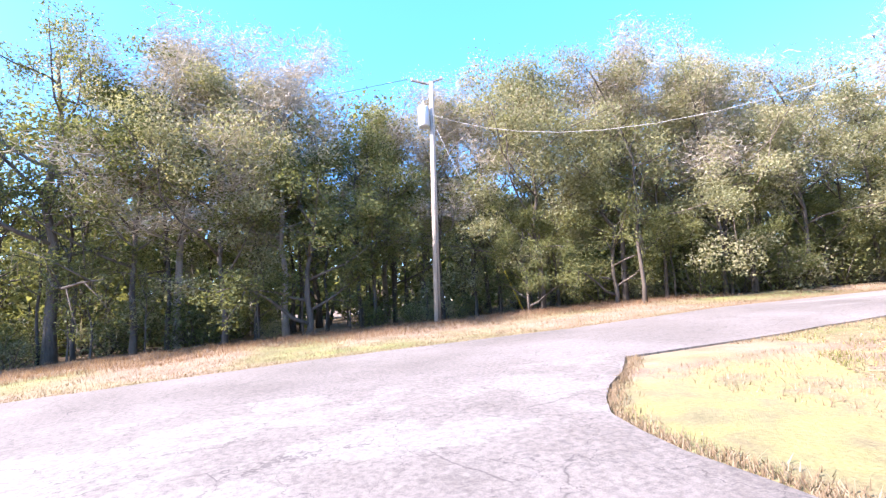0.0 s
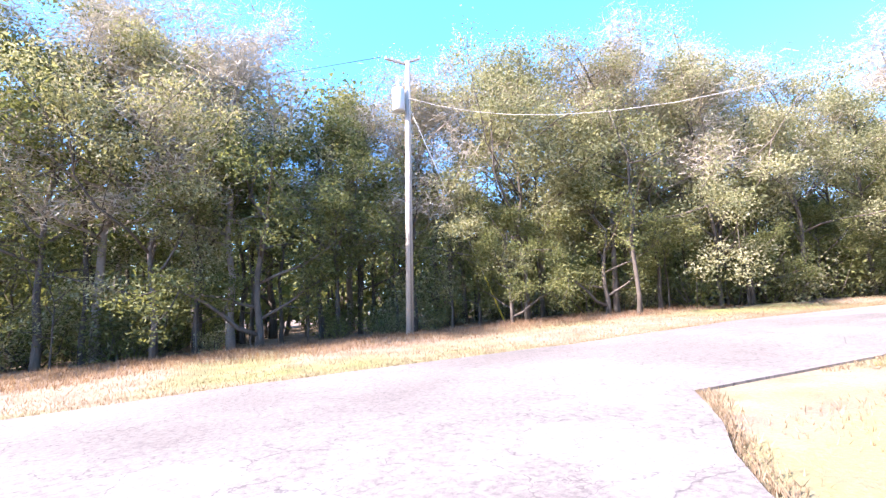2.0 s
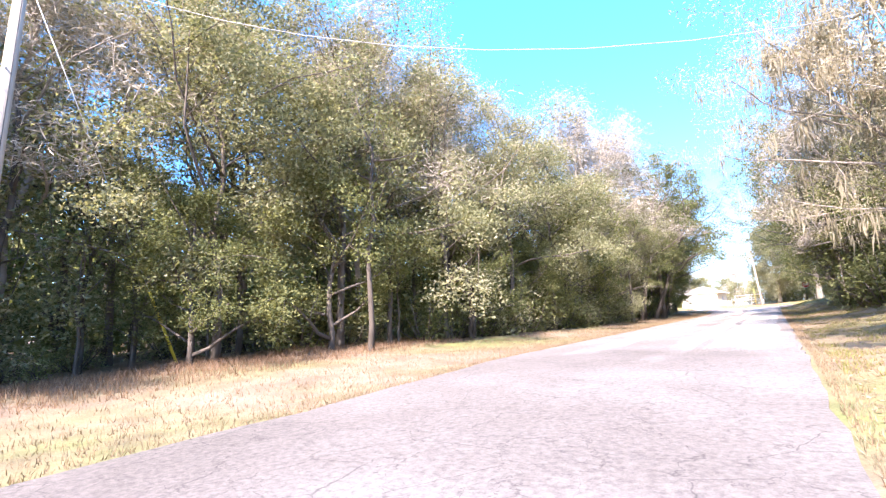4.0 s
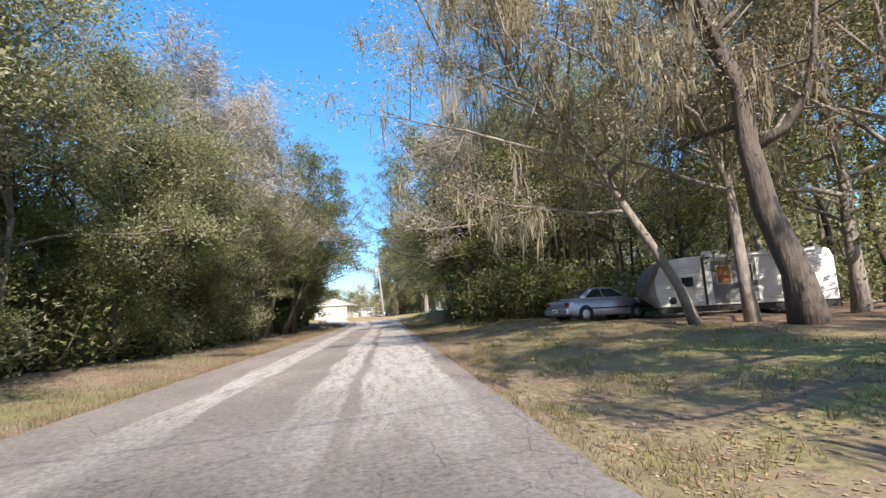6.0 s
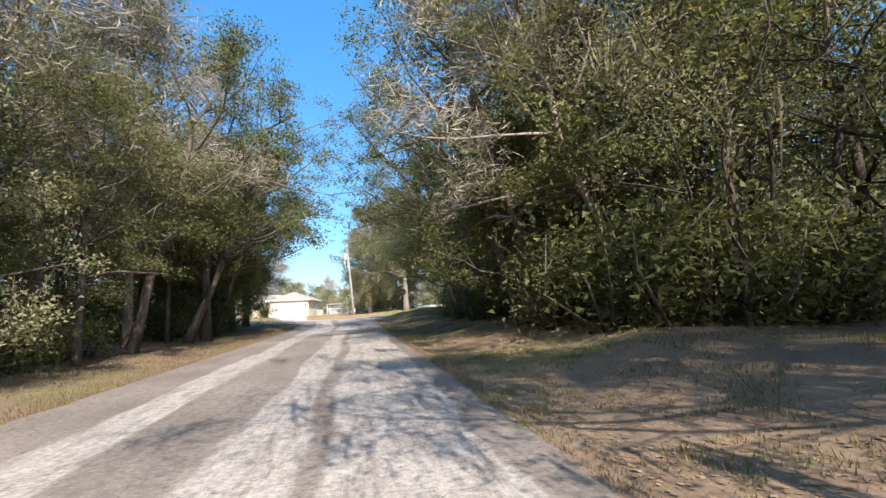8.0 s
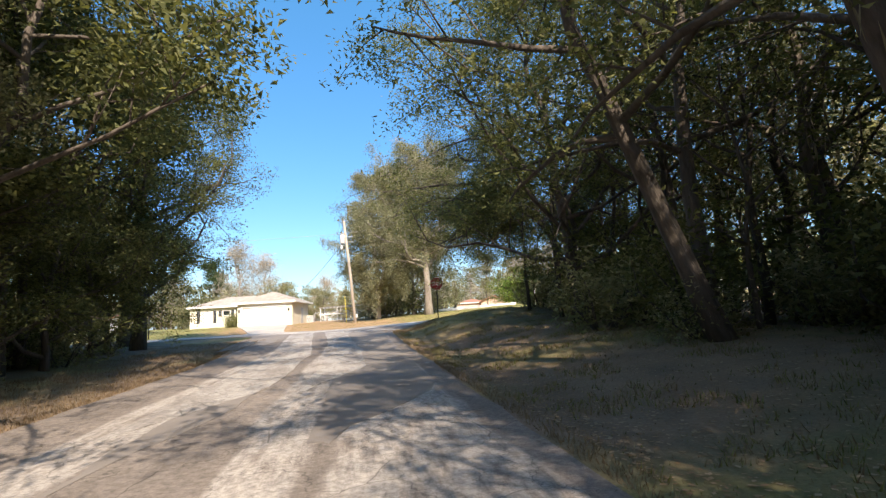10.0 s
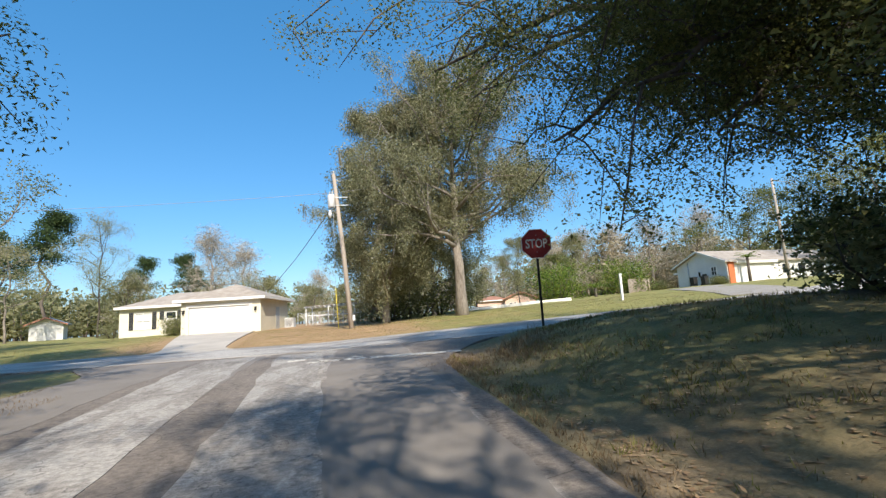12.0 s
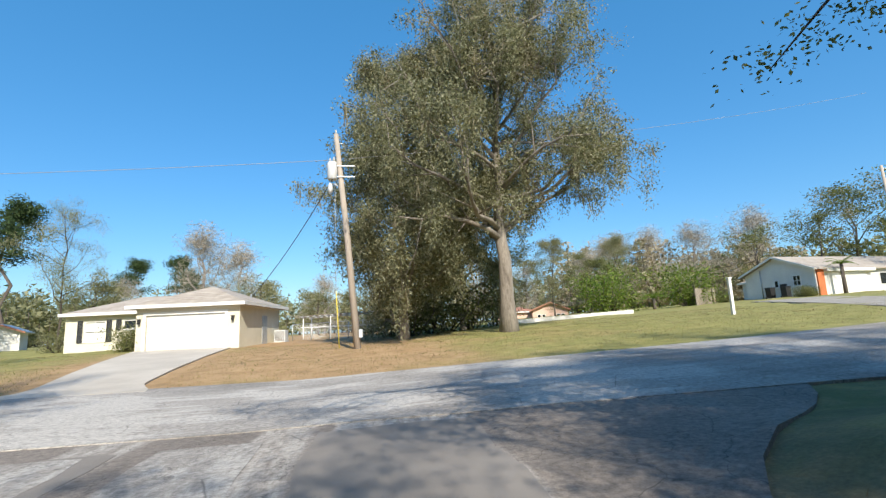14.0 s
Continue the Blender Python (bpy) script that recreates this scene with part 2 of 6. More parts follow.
def ground_material():
    """Leaf litter under the woods, dry grass beside the roads, lawns by the houses."""
    mat, nt, bsdf = nodes_of("ground")
    v = where(nt, "world")
    big, mid_, fine = noise_node(nt, v, 0.16, 4), noise_node(nt, v, 1.3, 5), noise_node(nt, v, 26.0, 4, 0.7)
    f2 = maths(nt, "ADD", maths(nt, "MULTIPLY", mid_, 0.5), maths(nt, "MULTIPLY", fine, 0.5))
    dry = ramp(nt, f2, [(0.32, (0.125, 0.085, 0.058)), (0.5, (0.215, 0.155, 0.105)), (0.68, (0.32, 0.245, 0.175))])
    green = ramp(nt, f2, [(0.32, (0.07, 0.085, 0.022)), (0.5, (0.14, 0.16, 0.045)), (0.68, (0.25, 0.24, 0.085))])
    litter = ramp(nt, f2, [(0.32, (0.06, 0.040, 0.025)), (0.5, (0.16, 0.105, 0.062)), (0.68, (0.30, 0.21, 0.135))])
    sx = nt.nodes.new("ShaderNodeSeparateXYZ")
    link(nt, nt.nodes.new("ShaderNodeNewGeometry").outputs["Position"], sx.inputs[0])
    wob = maths(nt, "MULTIPLY", maths(nt, "SUBTRACT", noise_node(nt, v, 0.5, 4), 0.5), 6.0)
    off = maths(nt, "ADD", maths(nt, "ABSOLUTE", maths(nt, "ADD", sx.outputs[0], 0.9)), wob)
    wood = ramp(nt, maths(nt, "MULTIPLY", off, 0.05), [(0.37, (0, 0, 0)), (0.50, (1, 1, 1))])
    north = ramp(nt, maths(nt, "ADD", maths(nt, "MULTIPLY", maths(nt, "ADD", sx.outputs[1], wob), 0.02), 0.5), [(0.60, (0, 0, 0)), (0.72, (1, 1, 1))])
    east = ramp(nt, maths(nt, "MULTIPLY", maths(nt, "ADD", sx.outputs[0], wob), 0.1), [(0.2, (0, 0, 0)), (0.5, (1, 1, 1))])
    verge = mix(nt, ramp(nt, big, [(0.46, (0, 0, 0)), (0.66, (1, 1, 1))]), dry, green)
    verge = mix(nt, maths(nt, "MULTIPLY", east, ramp(nt, mid_, [(0.36, (0.25, 0.25, 0.25)), (0.58, (1, 1, 1))])), verge, mix(nt, 0.6, litter, (0.30, 0.205, 0.125)))
    yard = ramp(nt, maths(nt, "ADD", maths(nt, "MULTIPLY", maths(nt, "ADD", sx.outputs[1], wob), 0.02), 1.5), [(0.42, (1, 1, 1)), (0.56, (0, 0, 0))])
    thin = mix(nt, ramp(nt, mid_, [(0.42, (0, 0, 0)), (0.58, (1, 1, 1))]), dry, ramp(nt, f2, [(0.32, (0.09, 0.10, 0.028)), (0.5, (0.19, 0.19, 0.055)), (0.68, (0.33, 0.30, 0.11))]))
    verge = mix(nt, maths(nt, "MULTIPLY", maths(nt, "MULTIPLY", east, yard), 0.8), verge, thin)
    verge = mix(nt, maths(nt, "MULTIPLY", east, ramp(nt, big, [(0.47, (0, 0, 0)), (0.62, (0.4, 0.4, 0.4))])), verge, green)
    mown = ramp(nt, f2, [(0.32, (0.12, 0.12, 0.03)), (0.5, (0.22, 0.21, 0.06)), (0.68, (0.36, 0.32, 0.12))])
    straw = ramp(nt, f2, [(0.32, (0.19, 0.125, 0.055)), (0.5, (0.34, 0.215, 0.105)), (0.68, (0.47, 0.33, 0.18))])
    corner = ramp(nt, maths(nt, "ADD", maths(nt, "MULTIPLY", maths(nt, "ADD", sx.outputs[1], wob), 0.02), 0.5), [(0.33, (0, 0, 0)), (0.46, (0.75, 0.75, 0.75))])
    verge = mix(nt, maths(nt, "MULTIPLY", corner, east), verge, mix(nt, ramp(nt, mid_, [(0.42, (0, 0, 0)), (0.6, (1, 1, 1))]), green, thin))
    tan = ramp(nt, maths(nt, "ADD", maths(nt, "MULTIPLY", maths(nt, "ADD", sx.outputs[0], wob), 0.025), 0.5), [(0.12, (0.15, 0.15, 0.15)), (0.30, (0.9, 0.9, 0.9)), (0.55, (0.85, 0.85, 0.85)), (0.68, (0.12, 0.12, 0.12))])
    tan = maths(nt, "ADD", tan, maths(nt, "MULTIPLY", maths(nt, "SUBTRACT", big, 0.5), 1.6))
    lawn = mix(nt, ramp(nt, tan, [(0.2, (0, 0, 0)), (0.8, (1, 1, 1))]), mown, straw)
    south = mix(nt, wood, verge, litter)
    col = mix(nt, north, south, lawn)
    link(nt, col, bsdf.inputs["Base Color"])
    bsdf.inputs["Roughness"].default_value = 0.95
    bump(nt, bsdf, fine, 0.5, 0.03)
    return mat


def worn_paint():
    """White paint rubbed through to the asphalt in flakes."""
    mat, nt, bsdf = nodes_of("road_paint")
    v = where(nt, "world")
    f = maths(nt, "ADD", maths(nt, "MULTIPLY", noise_node(nt, v, 9.0, 6, 0.7), 0.7), maths(nt, "MULTIPLY", noise_node(nt, v, 70.0, 3), 0.3))
    link(nt, ramp(nt, f, [(0.42, (0.22, 0.19, 0.17)), (0.50, (0.50, 0.48, 0.45)), (0.62, (0.70, 0.69, 0.66))]), bsdf.inputs["Base Color"])
    bsdf.inputs["Roughness"].default_value = 0.85
    return mat


GROUND = ground_material()
ROAD = asphalt("worn_asphalt", (0.145, 0.123, 0.107), (0.210, 0.181, 0.159), (0.345, 0.317, 0.29), (1.0, 0.16, 1.0), 0.5, ((-2.8, -2.05), (-0.8, -0.1), (0.15, 1.75)))
JUNCTION = asphalt("dull_junction_asphalt", (0.108, 0.093, 0.083), (0.136, 0.119, 0.108), (0.168, 0.151, 0.141), (0.35, 0.35, 1.0), 0.6)
PALE_ROAD = asphalt("pale_worn_asphalt", (0.20, 0.18, 0.163), (0.275, 0.253, 0.234), (0.345, 0.325, 0.305), (1.0, 0.3, 1.0), 0.75)
STREET = asphalt("grey_asphalt", (0.215, 0.195, 0.178), (0.31, 0.285, 0.262), (0.41, 0.383, 0.355), (0.12, 1.0, 1.0), 0.35)
PATCH = surface("asphalt_patch", (0.18, 0.16, 0.145), (0.26, 0.235, 0.215), 0.8, 90.0, 0.92, 0.0, 0.5, "world")
CONCRETE = surface("driveway_concrete", (0.38, 0.34, 0.295), (0.54, 0.49, 0.43), 0.7, 40.0, 0.9, 0.0, 0.3, "world")
GRAVEL = surface("gravel", (0.24, 0.215, 0.185), (0.40, 0.37, 0.33), 1.5, 60.0, 0.95, 0.0, 0.8, "world", (1, 1, 1), 0.03)
PAINT = worn_paint()
BARK = surface("bark", (0.05, 0.04, 0.033), (0.17, 0.142, 0.118), 2.0, 14.0, 0.95, 0.0, 1.0, "object", (1, 1, 0.25), 0.04)
BARK_DARK = surface("dark_bark", (0.035, 0.028, 0.023), (0.12, 0.10, 0.083), 2.0, 14.0, 0.95, 0.0, 1.0, "object", (1, 1, 0.25), 0.03)
BARK_PALE = surface("pale_bark", (0.11, 0.09, 0.072), (0.36, 0.32, 0.275), 1.6, 12.0, 0.95, 0.0, 1.0, "object", (1, 1, 0.3), 0.03)
TWIG = surface("twigs", (0.20, 0.165, 0.14), (0.36, 0.31, 0.275), 3.0, 20.0, 0.95, 0.0, 0.0)
LEAF_OAK = leaf_material("oak_leaves", [(0.070, 0.080, 0.036), (0.122, 0.138, 0.058), (0.195, 0.212, 0.085), (0.31, 0.31, 0.14)], 0.58, 0.5)
LEAF_OLIVE = leaf_material("olive_leaves", [(0.15, 0.16, 0.088), (0.24, 0.248, 0.135), (0.34, 0.332, 0.20), (0.46, 0.435, 0.305)], 0.62, 0.5)
LEAF_LAWN = leaf_material("grey_olive_leaves", [(0.10, 0.108, 0.058), (0.20, 0.204, 0.115), (0.33, 0.325, 0.205), (0.48, 0.46, 0.34)], 0.62, 0.4)
LEAF_DRY = leaf_material("dry_leaves", [(0.20, 0.165, 0.11), (0.31, 0.265, 0.18), (0.42, 0.37, 0.27), (0.50, 0.455, 0.36)], 0.8, 0.4)
LEAF_PALE = leaf_material("pale_winter_twigs", [(0.27, 0.235, 0.19), (0.38, 0.34, 0.285), (0.50, 0.455, 0.40)], 0.9, 0.2)
LEAF_GREEN = leaf_material("bright_leaves", [(0.045, 0.085, 0.015), (0.09, 0.16, 0.025), (0.16, 0.24, 0.04), (0.26, 0.30, 0.07)])
LEAF_PINE = leaf_material("pine_needles", [(0.025, 0.045, 0.018), (0.05, 0.085, 0.03), (0.09, 0.12, 0.045)], 0.6, 0.15)
MOSS = leaf_material("hanging_moss", [(0.20, 0.175, 0.125), (0.31, 0.275, 0.20), (0.43, 0.39, 0.305)], 0.9, 0.5)
GRASS_DRY = leaf_material("dry_grass_blades", [(0.16, 0.11, 0.07), (0.26, 0.19, 0.125), (0.36, 0.285, 0.20)], 0.8, 0.4)
GRASS_RED = leaf_material("reddish_broom_grass", [(0.18, 0.105, 0.07), (0.30, 0.20, 0.135), (0.46, 0.35, 0.26)], 0.8, 0.5)
GRASS_GREEN = leaf_material("green_grass_blades", [(0.08, 0.10, 0.025), (0.17, 0.18, 0.05), (0.32, 0.29, 0.11)], 0.7, 0.3)
LITTER = leaf_material("fallen_leaves", [(0.26, 0.165, 0.095), (0.36, 0.25, 0.15), (0.48, 0.37, 0.25)], 0.85, 0.1)
POLE_WOOD = surface("weathered_pole", (0.27, 0.225, 0.185), (0.52, 0.46, 0.40), 1.2, 30.0, 0.95, 0.0, 0.6, "object", (1, 1, 0.06), 0.02)
FENCE_WOOD = surface("fence_wood", (0.22, 0.18, 0.14), (0.42, 0.36, 0.30), 1.2, 25.0, 0.95, 0.0, 0.5, "object", (1, 1, 0.1))
STUCCO = surface("cream_stucco", (0.64, 0.595, 0.47), (0.76, 0.715, 0.59), 0.8, 120.0, 0.95, 0.0, 0.3)
STUCCO_WHITE = surface("white_stucco", (0.62, 0.61, 0.58), (0.78, 0.77, 0.74), 0.8, 120.0, 0.95, 0.0, 0.3)
STUCCO_PINK = surface("pink_stucco", (0.60, 0.40, 0.32), (0.72, 0.52, 0.43), 0.8, 120.0, 0.95, 0.0, 0.3)
WHITE = surface("white_paint", (0.72, 0.71, 0.69), (0.82, 0.81, 0.79), 1.2, 60.0, 0.55, 0.0, 0.08)
SHINGLE = surface("roof_shingles", (0.26, 0.225, 0.19), (0.44, 0.39, 0.34), 1.5, 22.0, 0.95, 0.0, 0.7)
SHINGLE_RED = surface("red_tile_roof", (0.26, 0.12, 0.08), (0.42, 0.22, 0.15), 1.5, 22.0, 0.95, 0.0, 0.7)
SHUTTER = plain("dark_shutter", (0.035, 0.037, 0.045), 0.6)
DARK = plain("dark_metal", (0.03, 0.03, 0.032), 0.5, 0.3)
GREY_METAL = surface("galvanised_metal", (0.40, 0.41, 0.42), (0.62, 0.63, 0.64), 2.0, 30.0, 0.45, 0.8, 0.1)
TRANSFORMER = surface("grey_tank_paint", (0.52, 0.53, 0.54), (0.68, 0.69, 0.70), 2.0, 30.0, 0.45, 0.0, 0.05)
ORANGE = plain("terracotta_paint", (0.55, 0.16, 0.06), 0.8)
YELLOW = plain("yellow_plastic", (0.75, 0.60, 0.06), 0.6)
SIGN_RED = surface("red_sign_sheet", (0.30, 0.018, 0.022), (0.40, 0.03, 0.034), 2.0, 30.0, 0.45, 0.0, 0.0)
SIGN_WHITE = plain("white_sign_sheet", (0.78, 0.76, 0.74), 0.5)
WIRE = plain("black_wire", (0.05, 0.05, 0.05), 0.6)
WIRE_PALE = plain("bare_aluminium_wire", (0.34, 0.34, 0.34), 0.6, 0.3)
PORCELAIN = plain("insulator", (0.45, 0.44, 0.42), 0.3)
RUBBER = plain("tyre_rubber", (0.025, 0.025, 0.027), 0.85)
CAR_SILVER = plain("silver_lilac_car_paint", (0.30, 0.31, 0.38), 0.32, 0.55, 0.6)
TRAILER_SKIN = surface("weathered_aluminium_skin", (0.55, 0.54, 0.53), (0.76, 0.75, 0.73), 0.9, 20.0, 0.5, 0.15, 0.1)
TRAILER_GREY = surface("grey_trailer_panel", (0.10, 0.10, 0.105), (0.20, 0.20, 0.20), 0.9, 20.0, 0.6, 0.1, 0.1)
LAMP_RED = plain("red_lamp", (0.16, 0.012, 0.012), 0.25, 0.0, 0.5)
CURTAIN = surface("orange_curtain", (0.17, 0.08, 0.035), (0.34, 0.165, 0.065), 2.0, 20.0, 0.95, 0.0, 0.2)


def glass_material(name, tint):
    mat, nt, bsdf = nodes_of(name)
    bsdf.inputs["Base Color"].default_value = (*tint, 1.0)
    bsdf.inputs["Roughness"].default_value = 0.04
    bsdf.inputs["IOR"].default_value = 1.5
    bsdf.inputs["Specular IOR Level"].default_value = 0.8
    return mat


GLASS = glass_material("dark_window_glass", (0.02, 0.025, 0.03))


# ---------- ground and roads ----------
def spread(lo, hi, step, far):
    mid_ = list(np.arange(lo, hi + step / 2, step))
    left, right, d = [], [], step
    a, b = lo, hi
    while b < far:
        d *= 1.35
        a, b = a - d, b + d
        left.append(a)
        right.append(b)
    return left[::-1] + mid_ + right


def build_ground():
    xs, ys = spread(-20.0, 22.0, 0.6, 1800.0), spread(-96.0, 46.0, 0.8, 1800.0)
    verts = []
    for y in ys:
        for x in xs:
            verts.append((x, y, turf(x, y)))
    nx = len(xs)
    faces = [(j * nx + i, j * nx + i + 1, (j + 1) * nx + i + 1, (j + 1) * nx + i) for j in range(len(ys) - 1) for i in range(nx - 1)]
    ob = mesh_ob("ground", verts, faces, GROUND, None, True)
    return tagged(ob, "uneven ground with dry grass, leaf litter and mown lawn", "ground", "", "structure")


build_ground()


def sheet(name, rows, material, lift, label, category="road", kind="structure", thick=0.10):
    """A slab on the ground from rows of (x, y) points, all rows of one length."""
    n = len(rows[0])
    top = [(x, y, ground(x, y) + lift) for r in rows for x, y in r]
    verts = top + [(x, y, z - thick) for x, y, z in top]
    m, k = len(rows), len(top)
    faces = [(j * n + i, j * n + i + 1, (j + 1) * n + i + 1, (j + 1) * n + i) for j in range(m - 1) for i in range(n - 1)]
    rim = [j * n for j in range(m)] + [(m - 1) * n + i for i in range(1, n)] + [j * n + n - 1 for j in range(m - 2, -1, -1)] + [i for i in range(n - 2, 0, -1)]
    for a, b in zip(rim, rim[1:] + rim[:1]):
        faces.append((a, b, b + k, a + k))
    ob = mesh_ob(name, verts, faces, material)
    me = ob.data
    bm = bmesh.new()
    bm.from_mesh(me)
    bmesh.ops.recalc_face_normals(bm, faces=bm.faces)
    bm.to_mesh(me)
    bm.free()
    return tagged(ob, label, category, "", kind)


def ragged(v, s, amp=0.10):
    return v + amp * noise.noise(Vector((s * 0.9, v, 2.0))) + 0.4 * amp * noise.noise(Vector((s * 3.7, v, 7.0)))


def main_road():
    rows = []
    for y in [*np.arange(-130.0, 6.6, 0.5), 6.85]:
        c = lane(y)
        flare_r = 2.0 * sstep(-1.0, 5.5, y) ** 2 + (2.4 * sstep(3.0, 6.5, y))
        flare_l = 1.2 * sstep(-14.0, 4.0, y) + 2.0 * sstep(2.0, 6.5, y)
        a, b = ragged(c - 3.15, y) - flare_l, ragged(c + 3.05, y + 50) + flare_r
        rows.append([(a + (b - a) * i / 16, y) for i in range(17)])
    return sheet("road", rows, ROAD, 0.035, "worn two-lane asphalt road with pale wheel tracks")


def side_road():
    rows = []
    for x in np.arange(1.6, 60.0, 0.6):
        f = 4.0 * (1 - sstep(1.6, 6.5, x)) ** 1.5
        a, b = ragged(-77.4, x) - f, ragged(-71.4, x) + f * 0.7
        rows.append([(x, a + (b - a) * i / 5) for i in range(6)])
    return sheet("side_road", rows, JUNCTION, 0.041, "dull grey side road joining the asphalt road")


def street_mid(x):
    return 10.1 - 0.10 * max(0.0, x) + 0.012 * max(0.0, x - 8) ** 2 * (1 if x < 40 else 0) - 0.05 * max(0.0, -x - 5)


def cross_street():
    rows = []
    for x in np.arange(-70.0, 45.0, 0.8):
        c = street_mid(x)
        a, b = ragged(c - 3.4, x, 0.06), ragged(c + 3.4, x + 30, 0.05)
        rows.append([(x, a + (b - a) * i / 14) for i in range(15)])
    return sheet("street", rows, STREET, 0.047, "grey asphalt street crossing at the junction")


main_road()
side_road()
cross_street()


def patch(x0, x1, y0, y1, lift, label, material=PATCH, skew=0.0):
    rows = []
    n = max(4, int((y1 - y0) / 0.7))
    for j in range(n + 1):
        y = y0 + (y1 - y0) * j / n
        s = skew * max(0.0, y + 9.0)
        w = (x1 - x0) * (0.12 + 0.88 * sstep(0.0, 3.5, y - y0) if y1 - y0 > 5 else 1.0)
        rows.append([(ragged(x0 + s, y, 0.12) + w * i / 3 + 0.05 * noise.noise(Vector((y * 2, i, 1))), y + 0.12 * noise.noise(Vector((i * 1.7, y1, 3)))) for i in range(4)])
    return sheet("asphalt_patch", rows, material, lift, label, "road patch", "structure", 0.008)


patch(-0.1, 1.75, -21.0, 6.2, 0.0400, "smooth dark asphalt repair patch")
patch(-2.05, -1.4, -22.0, 6.0, 0.0400, "dark strip of asphalt repair", PATCH, -0.05)
patch(-4.9, -3.1, -6.0, 6.0, 0.0400, "smooth dark asphalt repair at the road edge", PATCH, -0.05)
patch(-2.5, -1.2, -20.0, 5.9, 0.0425, "pale worn strip of old asphalt", PALE_ROAD, -0.08)
patch(-0.55, 0.52, -17.5, 6.0, 0.0425, "pale worn strip of old asphalt", PALE_ROAD, -0.08)
for k, (xa, xb, ya, yb) in enumerate([(-0.35, 0.1, 2.55, 2.8), (0.15, 0.65, 2.5, 2.85), (0.7, 1.75, 2.42, 2.78), (1.8, 2.55, 2.36, 2.72), (2.6, 2.95, 2.42, 2.66), (-1.15, -0.75, 3.15, 3.45), (-0.65, -0.42, 2.42, 2.66), (0.35, 0.6, 2.95, 3.1)]):
    patch(xa, xb, ya, yb, 0.0465 + 0.0008 * k, "worn white stop line paint", PAINT)
rows = []
for j in range(31):
    s = j / 30
    y = 12.9 + s * 17.6
    xa, xb = -7.7 - 4.9 * s, -5.3 - 2.0 * s
    f = 0.6 * (1 - sstep(0, 0.12, s))
    rows.append([(xa - f + (xb - xa + 2 * f) * i / 4, y) for i in range(5)])
sheet("driveway", rows, CONCRETE, 0.053, "pale concrete driveway up to the garage", "driveway")
rows = []
for j in range(21):
    s = j / 20
    rows.append([(21.0 + 10.0 * s + 3.4 * i / 3, 15.0 + 20 * s - 0.9 * i) for i in range(4)])
sheet("driveway_2", rows, GRAVEL, 0.053, "pale gravel driveway of the white house", "driveway")


# ---------- trees ----------
def leaf_cards(rng, centres, per, spread_, size, droop, slim, oval=False):
    """Many small leaves round the given centres, three-cornered or pointed ovals."""
    c = np.repeat(np.asarray(centres, float), per, axis=0)
    n = len(c)
    c = c + rng.normal(size=(n, 3)).clip(-1.9, 1.9) * np.asarray(spread_)
    ax = rng.normal(size=(n, 3))
    ax[:, 2] = ax[:, 2] * 0.6 - droop
    ax /= np.linalg.norm(ax, axis=1, keepdims=True)
    side = np.cross(ax, rng.normal(size=(n, 3)))
    side /= np.linalg.norm(side, axis=1, keepdims=True) + 1e-9
    ln = size * (0.6 + 0.8 * rng.random((n, 1)))
    w = ln * slim * (0.7 + 0.6 * rng.random((n, 1)))
    if oval:
        return np.stack([c - ax * ln * 0.5, c + side * w, c + ax * ln * 0.5, c - side * w], 1).reshape(-1, 3)
    k = 0.15 + 0.5 * rng.random((n, 1))
    return np.stack([c - ax * ln * 0.35 - side * w * k, c - ax * ln * (0.1 - 0.2 * k) + side * w, c + ax * ln * 0.65], 1).reshape(-1, 3)


def shards(name, v, corners, material, parent=None):
    """One mesh of loose faces with that many corners each."""
    n = len(v) // corners
    me = bpy.data.meshes.new(name)
    me.vertices.add(corners * n)
    me.vertices.foreach_set("co", np.ascontiguousarray(v, dtype=np.float32).ravel())
    me.loops.add(corners * n)
    me.loops.foreach_set("vertex_index", np.arange(corners * n, dtype=np.int32))
    me.polygons.add(n)
    me.polygons.foreach_set("loop_start", np.arange(0, corners * n, corners, dtype=np.int32))
    me.materials.append(material)
    me.update(calc_edges=True)
    ob = new(name, me)
    ob.parent = parent
    return tagged(ob, "", "", "", "stuff")


def quads(name, v, material, parent=None):
    return shards(name, v, 4, material, parent)


def leafage(name, v, material, parent=None):
    return shards(name, v, 3, material, parent)


def strands(rng, centres, per, spread_, length):
    """Hanging moss: tufts of slim strips, longest in the middle of each tuft."""
    base = np.asarray(centres, float)
    m = len(base)
    tuft = length * (0.25 + 1.0 * rng.random(m) ** 1.5)
    c = np.repeat(base, per, axis=0)
    n = len(c)
    off = rng.normal(size=(n, 3))
    ln = (np.repeat(tuft, per) * np.exp(-0.5 * (off[:, 0] ** 2 + off[:, 1] ** 2)) * (0.5 + 0.8 * rng.random(n)) + 0.08)[:, None]
    c = c + off * np.asarray(spread_)
    a = rng.random(n) * 6.283
    side = np.stack([np.cos(a), np.sin(a), 0 * a], 1)
    w = 0.003 + 0.004 * rng.random((n, 1))
    down = np.concatenate([rng.normal(size=(n, 2)) * 0.12, -np.ones((n, 1))], 1)
    bend = np.concatenate([rng.normal(size=(n, 2)) * 0.10, np.zeros((n, 1))], 1)
    v = np.stack([c - side * w * 0.5, c + side * w * 0.5, c + (down + bend) * ln * 0.5 + side * w, c + down * ln], 1)
    return v.reshape(-1, 3)


